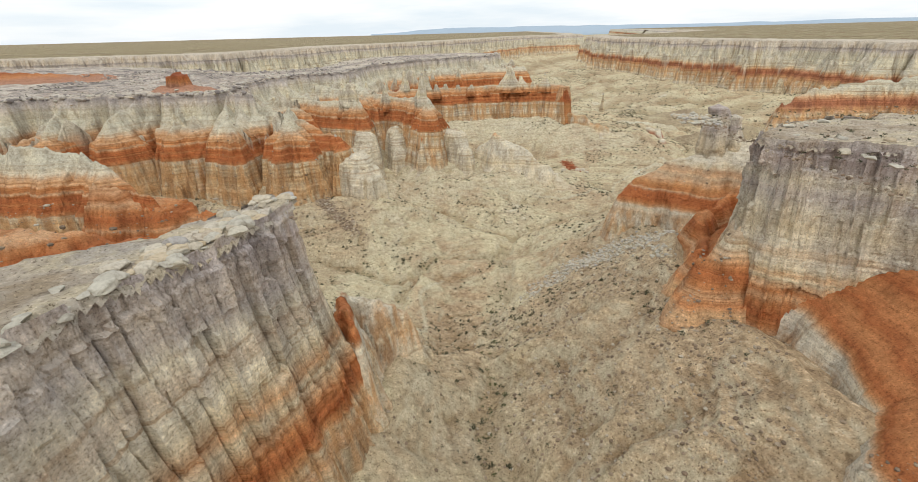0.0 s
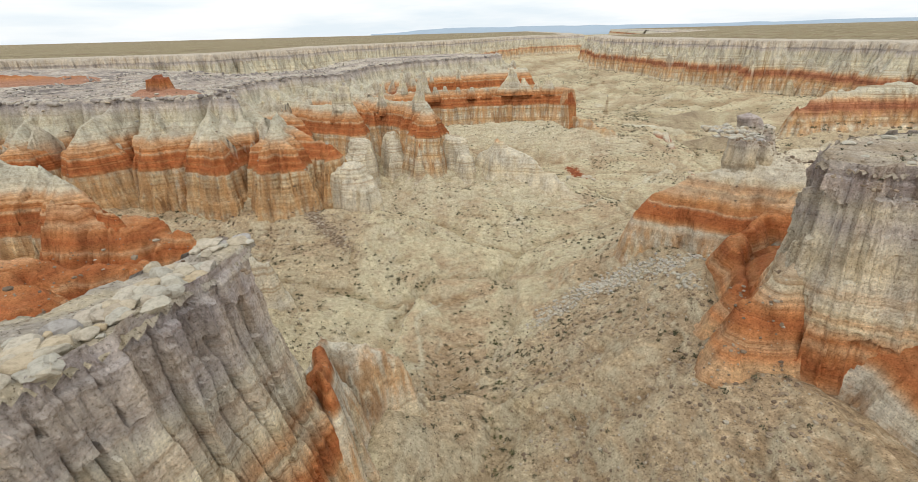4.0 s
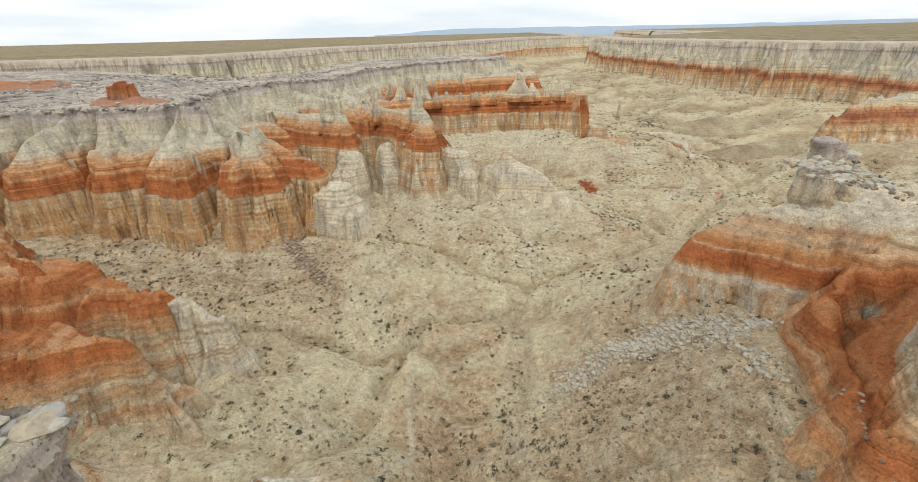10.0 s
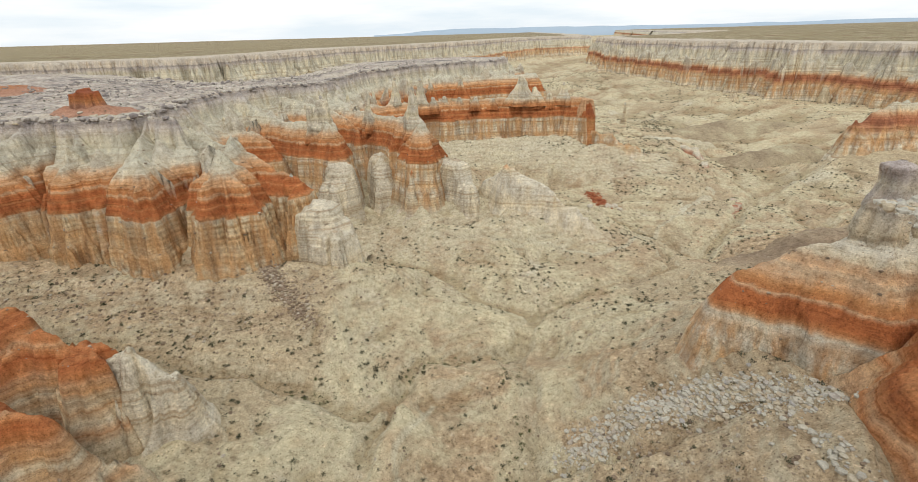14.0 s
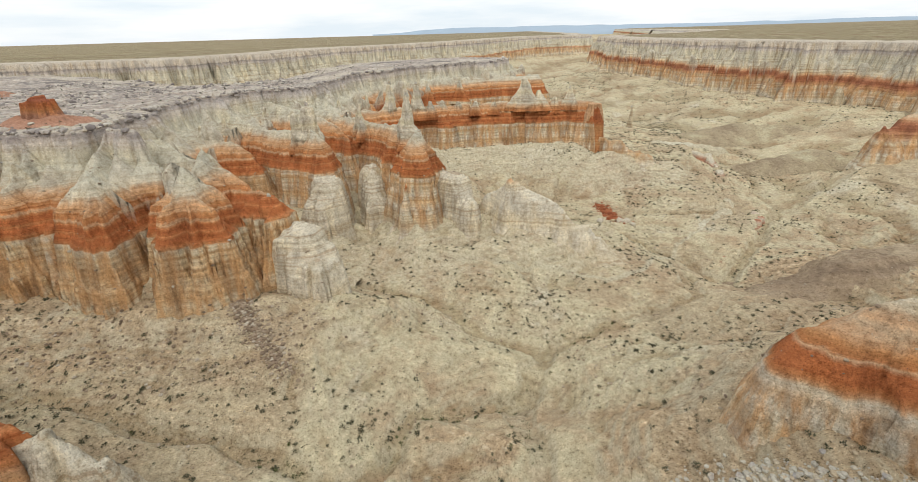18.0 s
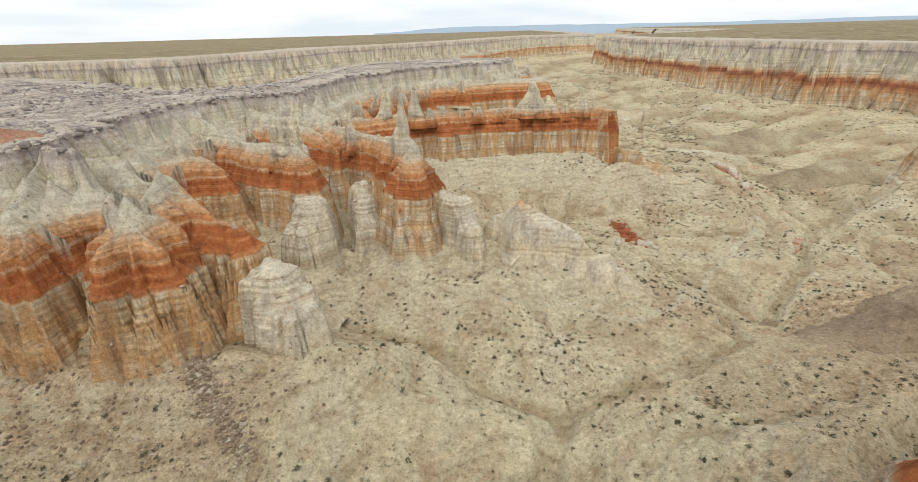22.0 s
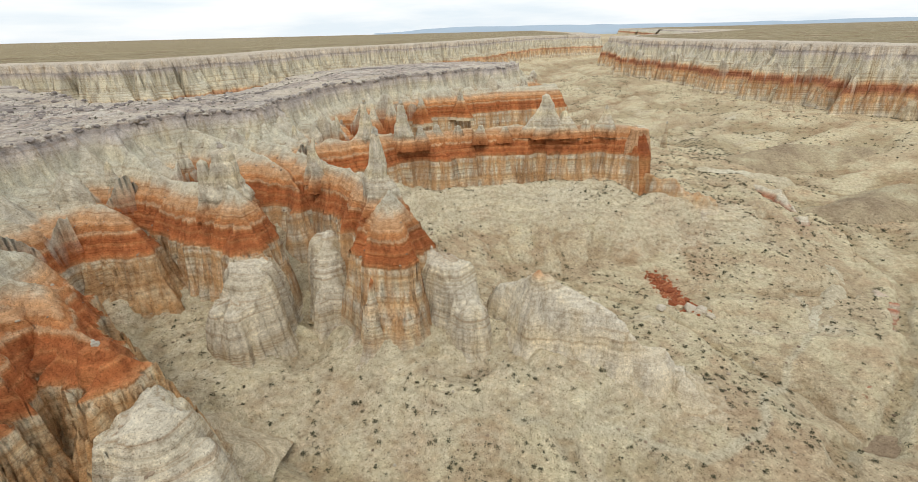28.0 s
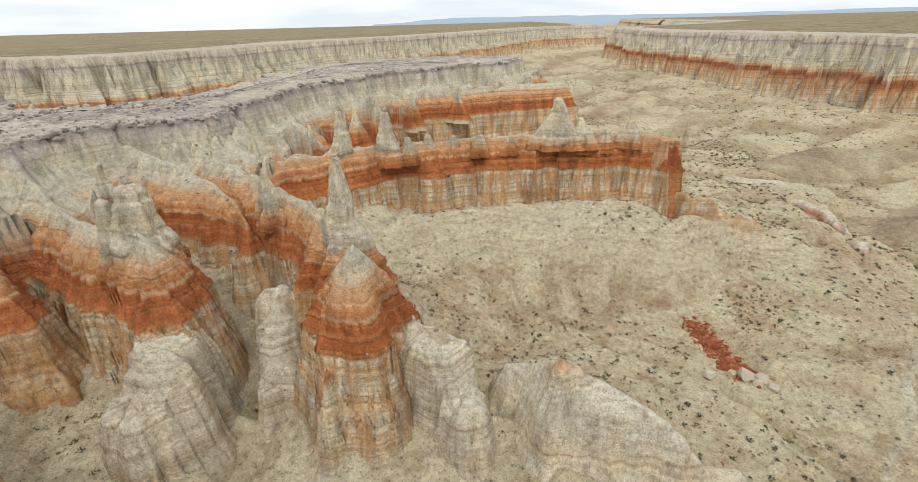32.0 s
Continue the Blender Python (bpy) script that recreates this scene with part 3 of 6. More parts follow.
    lam = noise_at(nt, cz.outputs[0], 1.0, 4, 0.6)
    col = mixed(nt, "MULTIPLY", 0.6, col, ramp(nt, lam, [(0.37, (0.68, 0.65, 0.62)), (0.48, (1, 1, 1)), (0.63, (1.16, 1.16, 1.14))]))
    sepn = nt.nodes.new("ShaderNodeSeparateXYZ")
    nt.links.new(g.outputs["Normal"], sepn.inputs[0])
    bare = calc(nt, "MULTIPLY", span(nt, sepn.outputs[2], 0.93, 0.72, 0.0, 0.65), span(nt, noise_at(nt, vec, 0.3, 4), 0.4, 0.55))
    col = mixed(nt, "MIX", bare, col, pale)
    fine = noise_at(nt, vec, 1.3, 8, 0.72)
    col = mixed(nt, "MULTIPLY", 0.8, col, ramp(nt, fine, [(0.35, (0.48, 0.44, 0.39)), (0.44, (0.92, 0.91, 0.89)), (0.55, (1.06, 1.06, 1.06)), (0.66, (1.38, 1.38, 1.38))]))
    speck = noise_at(nt, vec, 5.5, 3, 0.6)
    col = mixed(nt, "MULTIPLY", 0.85, col, ramp(nt, speck, [(0.34, (0.30, 0.27, 0.22)), (0.41, (0.98, 0.98, 0.98)), (0.60, (1, 1, 1)), (0.68, (1.5, 1.5, 1.5))]))
    nt.links.new(col, b.inputs["Base Color"])
    hgt = calc(nt, "ADD", calc(nt, "MULTIPLY", fine, 1.0), calc(nt, "MULTIPLY", lam, 0.4))
    bp = add(nt, "ShaderNodeBump", Strength=relief, Distance=0.5)
    nt.links.new(hgt, bp.inputs["Height"])
    nt.links.new(bp.outputs[0], b.inputs["Normal"])
    return m


floor_soil = soil("canyon floor soil", [(0.39, (0.40, 0.30, 0.195)), (0.45, (0.45, 0.365, 0.245)), (0.50, (0.485, 0.42, 0.285)), (0.54, (0.51, 0.455, 0.315)), (0.58, (0.465, 0.395, 0.275)), (0.64, (0.55, 0.505, 0.385))],
                  scree=[(0.36, (0.23, 0.165, 0.11)), (0.46, (0.37, 0.27, 0.17)), (0.54, (0.45, 0.335, 0.215)), (0.64, (0.58, 0.48, 0.345))])
mesa_soil = soil("grey and white mesa-top clay", [(0.41, (0.19, 0.165, 0.15)), (0.45, (0.33, 0.29, 0.265)), (0.475, (0.50, 0.44, 0.37)), (0.50, (0.29, 0.255, 0.235)), (0.53, (0.40, 0.33, 0.275)), (0.56, (0.56, 0.51, 0.44)), (0.60, (0.36, 0.32, 0.29))], pale=(0.5, 0.46, 0.40, 1))
cap_clay = soil("tan and grey clay of a mesa top", [(0.40, (0.34, 0.27, 0.19)), (0.46, (0.42, 0.36, 0.29)), (0.5, (0.50, 0.43, 0.31)), (0.55, (0.41, 0.365, 0.315)), (0.62, (0.59, 0.53, 0.41))], pale=(0.5, 0.45, 0.38, 1))
mound_soil = soil("dark shale soil", [(0.4, (0.24, 0.175, 0.12)), (0.5, (0.31, 0.235, 0.16)), (0.6, (0.40, 0.32, 0.22))], pale=(0.36, 0.28, 0.185, 1))
gravel_soil = soil("brown gravel soil", [(0.4, (0.27, 0.21, 0.14)), (0.48, (0.35, 0.285, 0.19)), (0.54, (0.40, 0.335, 0.22)), (0.6, (0.46, 0.41, 0.28))], pale=(0.43, 0.36, 0.25, 1))
pale_soil = soil("pale clay soil", [(0.4, (0.43, 0.365, 0.255)), (0.48, (0.52, 0.465, 0.34)), (0.54, (0.48, 0.42, 0.305)), (0.6, (0.56, 0.52, 0.40))])
bank_rock = strata("red and white gully beds", 0, 30, [(0, CREAM), (9, PALE), (10.5, CREAM), (11.5, (0.40, 0.20, 0.13)), (12.2, PALE), (13, (0.36, 0.16, 0.10)), (13.8, (0.46, 0.30, 0.22)), (14.6, PALE), (18, CREAM)], crack=0.4, wobble=0.8, run=0.5)
plateau_soil = soil("grassy plateau soil", [(0.40, (0.22, 0.145, 0.09)), (0.46, (0.235, 0.195, 0.11)), (0.5, (0.30, 0.245, 0.15)), (0.54, (0.24, 0.205, 0.12)), (0.60, (0.38, 0.31, 0.21))])


# ---- ground ----
WASH = [(6, -60, 26), (4, 5, 20), (3, 30, 15.5), (4.4, 50, 11.5), (6.8, 66, 9.6), (9, 78, 9.4), (9.5, 92, 9.3), (17, 105, 9.2), (35, 109, 9.0), (45, 114, 8.8), (44, 119, 8.6), (48, 125, 8.4), (58, 127, 8.2), (72, 139, 8), (93, 169, 6.5),
        (113, 247, 2.5), (129, 312, 2.0), (140, 500, 0), (150, 900, 0), (400, 2500, 0)]
SIDE = [(-80, 90, 18), (-45, 84, 14.5), (-24, 78, 13.5), (-14, 76, 12.6), (-5, 86, 11), (4.5, 89, 10), (10, 92, 9.3)]
SIDE_2 = [(-15, 60, 15.5), (-13.6, 64, 14.5), (-12, 72, 12.8), (-9, 80, 12)]
BOWL = [(-36, 130, 18), (-27, 126, 15), (-18, 123, 12.2), (-8, 118, 13.5), (6, 108, 11), (16, 105, 9.4)]
CIRQUE = [(12, 173, 15.6), (22, 168, 15), (34, 156, 13.5), (46, 143, 11), (58, 128, 8.4)]
TRAIL = [(8, 124), (21.6, 122.9), (29.8, 120.2), (37, 123.2), (45, 132), (53.7, 140.6), (62, 147), (66, 160)]
TRAIL_2 = [(-10, 46), (-7, 52), (-6.5, 60), (-8, 68), (-4, 78)]
# aprons of scree below the walls: x, y, height along the foot; then the fall
APRONS = []
APRONS.append(([(-14, -60, 24), (-10.5, 10, 23), (-9.2, 25, 22.8), (-8, 40, 21.5), (-13, 47, 20)], 0.60))
APRONS.append(([(34, -60, 33), (32, 10, 32.5), (31.5, 18, 32.6), (29.8, 26, 31.6), (26, 33, 30), (29.5, 46, 30), (36, 60, 28.5), (31, 75, 24), (36, 84, 22), (60, 100, 18)], 0.62))
APRONS.append(([(-130, 92, 26), (-100, 99, 25), (-70, 101, 23.5), (-55, 98, 21.5), (-38, 99, 21.5), (-21, 105, 20.5)], 0.34))
APRONS.append(([(-48, 55, 25), (-36, 56, 20), (-30, 70, 19), (-60, 88, 21)], 0.34))
APRONS.append(([(-37, 138, 20), (-33, 134, 18.5), (-10, 130, 18.8), (2, 129, 18), (13, 133, 21), (31, 130, 16.5)], 0.40))
APRONS.append(([(-50, 150, 26), (-27, 166, 23.5), (-10, 187, 26), (5, 195, 26), (22, 197, 26), (40, 195, 25.5), (46, 188, 22), (52, 191, 22), (64, 191, 19)], 0.56))
APRONS.append(([(-54, 112, 27), (-50, 128, 26), (-48, 142, 28), (-42, 162, 29), (-32, 176, 29), (-14, 190, 28)], 0.5))
APRONS.append(([(64, 191, 19), (52, 240, 20), (50, 285, 20), (45, 320, 16), (0, 350, 16)], 0.2))
APRONS.append(([(230, 250, 22), (190, 330, 18), (180, 420, 18), (165, 540, 18), (180, 735, 18), (320, 900, 18), (560, 1200, 17)], 0.16))
APRONS.append(([(200, 150, 26), (150, 168, 24), (126, 178, 20), (118, 195, 12)], 0.26))
APRONS.append(([(-190, 325, 20), (-128, 400, 18), (-112, 500, 18), (-30, 590, 18), (90, 860, 16), (150, 960, 17), (260, 1000, 17), (330, 1400, 17)], 0.13))
APRONS.append(([(-36, 160, 28), (-33.5, 147, 25.5), (-30.5, 137, 21.5)], 0.72))
APRONS.append(([(-12, 162, 28), (-10.5, 148, 26), (-10, 138, 23.5), (-9.5, 131, 19.5)], 0.72))
APRONS.append(([(-1, 142, 23.5), (6, 140, 22), (13, 137.5, 21.5), (22, 133, 18.5), (31, 130, 15)], 0.75))
APRONS.append(([(-46, 140, 28), (-40, 120, 26), (-33, 114, 24), (-26, 109, 21.5)], 0.72))
APRONS.append(([(60, 100, 18), (90, 90, 20), (130, 80, 26)], 0.14))


def ground_height(x, y):
    x, y = np.asarray(x, float), np.asarray(y, float)
    wx, wy = x + 3.4 * fbm(x, y, 15, 4, 301), y + 3.4 * fbm(x, y, 15, 4, 302)
    d, (zw,), s = line_field(wx, wy, WASH)
    h = zw + 3.0 * (1 - np.exp(-np.maximum(d - 2, 0) / 14)) + 0.02 * np.minimum(d, 400)
    for k, (pts, fall) in enumerate(APRONS):
        da, (za,), sa = line_field(wx, wy, pts)
        rill = gullies(sa, da, ((11, 3.2), (3.6, 1.3), (1.3, 0.4)), 400 + 7 * k) * smooth(1.0, 14, da)
        h = soft_max(h, za - fall * da * (1 - 0.18 * np.clip(da / 60, 0, 1)) - rill, 1.6)
    # washes cut into the aprons, with steep banks
    bank = 0.35 * fbm(x, y, 2.5, 3, 350)
    for pts, wide in ((SIDE, 8.0), (SIDE_2, 6.0), (BOWL, 6.5), (CIRQUE, 8.0)):
        dc, (zc,), sc = line_field(wx, wy, pts)
        h = h + (np.minimum(h, zc + 0.32 * dc) - h) * np.exp(-(dc / (2.2 * wide)) ** 2)
        h = h - 0.7 * (1 - smooth(0.9, 2.4, dc + bank))
    h = h - 1.2 * (1 - smooth(0.9, 2.2, d + 2 * bank)) * (0.55 + 0.45 * smooth(70, 95, y))
    r = ridged(wx, wy, 17, 3, 310, 0.42)
    h = h + 2.3 * (r - 0.3) * smooth(3, 14, d) + 0.9 * fbm(x, y, 30, 3, 320) * smooth(2, 12, d)
    far = smooth(150, 300, y)
    h = h + far * 1.8 * (ridged(wx, wy, 38, 4, 315) - 0.3) * smooth(4, 30, d)
    h = h + 0.30 * fbm(x, y, 3.5, 3, 330) + 0.75 * (ridged(wx, wy, 6.5, 4, 332, 0.62) - 0.3) * smooth(2, 9, d) + 0.14 * fbm(x, y, 1.1, 2, 335)
    return ledges(h, x, y, 0.8, 0.85, 340)


def graded(core0, core1, step, ends, growth):
    out, s = list(spaced(core0, core1, step)), step
    while out[-1] < ends[1]:
        s *= growth
        out.append(min(out[-1] + s, ends[1]))
    lo, s, p = [], step, core0
    while p > ends[0]:
        s *= growth
        p = max(p - s, ends[0])
        lo.append(p)
    return np.array(lo[::-1] + out)


gxs, gys = graded(-75, 90, 0.36, (-4500, 4500), 1.035), graded(12, 200, 0.38, (-300, 4800), 1.025)
GX, GY = np.meshgrid(gxs, gys)
GZ = ground_height(GX, GY)


def on_ground(x, y):
    """The height of the ground's sheet."""
    x, y = np.asarray(x, float), np.asarray(y, float)
    i, j = np.clip(np.searchsorted(gxs, x) - 1, 0, len(gxs) - 2), np.clip(np.searchsorted(gys, y) - 1, 0, len(gys) - 2)
    u, v = np.clip((x - gxs[i]) / (gxs[i + 1] - gxs[i]), 0, 1), np.clip((y - gys[j]) / (gys[j + 1] - gys[j]), 0, 1)
    return (GZ[j, i] * (1 - u) + GZ[j, i + 1] * u) * (1 - v) + (GZ[j + 1, i] * (1 - u) + GZ[j + 1, i + 1] * u) * v


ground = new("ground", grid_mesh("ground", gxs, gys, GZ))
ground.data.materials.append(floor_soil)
tagged(ground, "pale tan eroded canyon floor with washes and scree slopes", "ground", kind="structure")
gco = np.empty(len(ground.data.vertices) * 3, np.float32)
ground.data.vertices.foreach_get("co", gco)
gx, gy, gz = gco.reshape(-1, 3).astype(float).T
d_right, _, _ = line_field(gx, gy, [(40, -60), (34, 15), (30, 30), (32, 48), (34, 64)])
d_hump, _, _ = line_field(gx, gy, [(0, 40), (0, 58), (3, 80)])
d_left, _, _ = line_field(gx, gy, [(-130, 92), (-70, 101), (-38, 99)])
d_shale, _, _ = line_field(gx, gy, [(70, 110), (110, 118)])
d_bed, _, _ = line_field(gx + 3.4 * fbm(gx, gy, 15, 4, 301), gy + 3.4 * fbm(gx, gy, 15, 4, 302), WASH)
stony = np.maximum.reduce([1.0 * (1 - smooth(8, 34, d_right)), 0.62 * (1 - smooth(3, 12, d_hump)), 0.62 * (1 - smooth(3, 26, d_left)), 0.7 * (1 - smooth(14, 34, d_shale)), 0.22 + 0 * gx])


def spread(a, m):
    """The mean over m grid steps each way."""
    for ax in (0, 1):
        p = np.pad(a, [(m + 1, m) if k == ax else (0, 0) for k in (0, 1)], mode="edge")
        c = np.cumsum(p, ax)
        n = a.shape[ax]
        a = (np.take(c, range(2 * m + 1, 2 * m + 1 + n), ax) - np.take(c, range(0, n), ax)) / (2 * m + 1)
    return a


# relief put into the colour: crests lighter, hollows darker and browner
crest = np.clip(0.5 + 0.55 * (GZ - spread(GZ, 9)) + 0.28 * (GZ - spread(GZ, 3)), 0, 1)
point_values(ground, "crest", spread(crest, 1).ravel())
point_values(ground, "scree", stony * smooth(0.5, 3.5, d_bed))
# white scree below the inner walls
d_inner, _, _ = line_field(gx, gy, APRONS[5][0])
d_core, _, _ = line_field(gx, gy, [(-33, 134), (-10, 129), (13, 133), (28, 131)])
d_foot, _, _ = line_field(gx, gy, [(-100, 96), (-55, 95), (-38, 96), (-21, 102)])
chalk = np.maximum.reduce([0.75 * (1 - smooth(4, 26, d_inner)), 0.6 * (1 - smooth(4, 20, d_core)), 0.42 * (1 - smooth(3, 12, d_foot))])
point_values(ground, "chalk", chalk)
worn = np.zeros(gx.shape)
for pts, w in ((TRAIL, 0.5), (TRAIL_2, 0.4)):
    dt, _, _ = line_field(gx + 0.8 * fbm(gx, gy, 5, 2, 70), gy + 0.8 * fbm(gx, gy, 5, 2, 71), pts)
    worn = np.maximum(worn, 0.75 * (1 - smooth(w * 0.5, w * 1.6, dt)))
point_values(ground, "worn", np.maximum(worn, 0.28 * (1 - smooth(0.6, 1.8, d_bed)) * smooth(-0.2, 0.3, fbm(gx, gy, 9, 2, 77))))

# ---- the great walls ----
LEFT_MESA = [(-330, 20), (-180, 72), (-130, 97), (-100, 105), (-72, 107), (-55, 105), (-43, 106), (-40, 110), (-42, 119), (-50, 130), (-56, 142), (-54, 160), (-50, 172), (-36, 178), (-30, 190),
             (-28, 215), (-22, 240), (-10, 258), (5, 270), (25, 290), (42, 315), (40, 336), (8, 356), (-28, 350), (-62, 322), (-70, 290), (-73, 250), (-76, 222), (-86, 216), (-112, 236), (-190, 290), (-330, 300)]
left_mesa = mesa(LEFT_MESA, [(0, 20), (1.2, 27), (1.8, 31.4), (2.3, 31.9), (4.2, 36.4), (5.4, 37.6), (10.6, 41.0), (11.6, 43.6), (12.5, 45.8), (13.4, 46.4), (19, 46.6)], flutes=((13, 8.0),), small=((5.5, 5.5), (2.0, 2.0), (0.9, 0.6)), seed=20, top=1.0, pinnacles=(8.5, 1.45, 42, 6, 34, 44.5),
                 slots=((-126, 112, 1.6, 11), (-111, 114, 1.5, 12), (-95.5, 116, 1.7, 12), (-80, 118, 1.5, 11), (-63.5, 118, 1.6, 12), (-49, 120, 1.5, 9)))


WALL_BEDS = ((31.7, "cream_base"), (36.9, "red_band"), (99.0, "white_cliff"))
FAR_BEDS = ((28.3, "cream_base"), (35.6, "red_band"), (99.0, "white_cliff"))


def banded(name, fn, outline, box, step, label, material, deep=22.0, top_step=1.4, sink=1.2, sheet=None, top_material=None, more=(), out=14, beds=WALL_BEDS):
    """A long wall: a fine sheet for its face, and a coarser one for the flat behind it."""
    x0, y0, x1, y1 = box
    thing = tagged(new(name), label, "cliff", kind="structure")
    xs, ys = spaced(x0, x1, step), spaced(y0, y1, step)
    fx, fy = np.meshgrid(xs, ys)
    fl, gl = fx.ravel(), fy.ravel()
    d, _ = inside_distance(fl, gl, outline)
    band = (d > -out) & (d < deep)
    z = np.full(fl.shape, -50.0)
    fans = np.zeros(fl.shape)
    z[band], fans[band] = fn(fl[band], gl[band], True)
    g = np.zeros(fl.shape)
    g[band] = on_ground(fl[band], gl[band])
    keep = band & ((z > g - sink - 8) | (d > -4))
    z = np.where(band, np.maximum(z, np.minimum(g - 2 - sink, 16)), z)
    by_bed(thing, xs, ys, z.reshape(fx.shape), keep.reshape(fx.shape), material, beds, True, fans)
    for (bx0, by0, bx1, by1), coarse in more:
        cx, cy = spaced(bx0, bx1, coarse), spaced(by0, by1, coarse)
        mx, my = np.meshgrid(cx, cy)
        md, _ = inside_distance(mx, my, outline)
        by_bed(thing, cx, cy, fn(mx, my), (md > -45) & (md < deep + 12), material, ((99.0, "far_face"),))
    tx, ty = sheet or (spaced(x0, x1, top_step), spaced(y0, y1, top_step))
    ux, uy = np.meshgrid(tx, ty)
    du, _ = inside_distance(ux, uy, outline)
    top = new("caprock", grid_mesh("caprock", tx, ty, fn(ux, uy) - (1 - smooth(deep - 5, deep + 1, du)), du > deep - 2.5))
    top.data.materials.append(top_material or material)
    top.parent = thing
    FORMS.append((box, fn))
    return thing


banded("mesa_wall", left_mesa, LEFT_MESA, (-240, 55, 50, 352), 0.36, "long fluted mesa wall banded white, red and cream", far_rock, top_material=mesa_soil)

FAR_LEFT = [(-4500, -200), (-400, 300), (-250, 318), (-190, 325), (-150, 345), (-128, 400), (-118, 440), (-112, 500), (-75, 535), (-30, 590), (25, 690), (90, 860), (150, 960), (260, 1000), (330, 1400), (700, 4700), (-4500, 4700)]
far_left = mesa(FAR_LEFT, [(0, 16), (2, 25), (3.5, 28), (5, 32.5), (7, 34.5), (9.5, 37), (11, 43), (12.5, 48.5), (14, 50.4), (60, 50.5), (400, 48.4), (900, 44.5), (2500, 5)], flutes=((24, 14),), small=((9, 12.0), (3.6, 5.0)), fade=(16, 30), step=2, seed=40, top=1.2, pinnacles=(12, 1.5, 42, 7, 29, 45))
RIGHT = [(4500, -200), (330, -40), (300, 100), (255, 190), (225, 245), (208, 290), (196, 320), (190, 360), (186, 420), (180, 480), (172, 530), (165, 580), (172, 650), (180, 735), (215, 800), (320, 900), (560, 1200), (1400, 4700), (4500, 4700)]
right_wall = mesa(RIGHT, [(0, 15), (2, 24), (3.5, 27.8), (5, 32.2), (7.5, 34.5), (10.5, 37), (12.5, 42.5), (14, 48), (15.5, 49.8), (60, 50.2), (400, 52), (2500, 57)], flutes=((26, 15),), small=((11, 14.0), (4, 5.0)), fade=(14, 26), step=2, seed=60, top=1.2, pinnacles=(13, 1.45, 44, 6, 33, 46.5))
banded("canyon_wall_west", far_left, FAR_LEFT, (-400, 285, 120, 900), 0.95, "far pale canyon wall under a grassy plateau", west_rock, beds=FAR_BEDS, deep=40, sink=7, out=24, top_material=plateau_soil,
       sheet=(graded(-330, 160, 4, (-4500, 700), 1.06), graded(290, 640, 4, (-150, 4700), 1.05)), more=(((80, 780, 480, 1500), 2.6), ((300, 1490, 720, 4600), 14), ((-1500, -150, -390, 420), 5)))
banded("canyon_wall_east", right_wall, RIGHT, (150, 150, 330, 860), 0.85, "pale fluted canyon wall with a dark red band", wall_rock, beds=FAR_BEDS, deep=40, sink=7, out=24, top_material=plateau_soil,
       sheet=(graded(150, 330, 4, (120, 4500), 1.06), graded(200, 600, 4, (-150, 4700), 1.05)), more=(((165, 850, 700, 1500), 2.8), ((560, 1490, 1420, 4600), 16), ((240, -150, 420, 160), 3)))


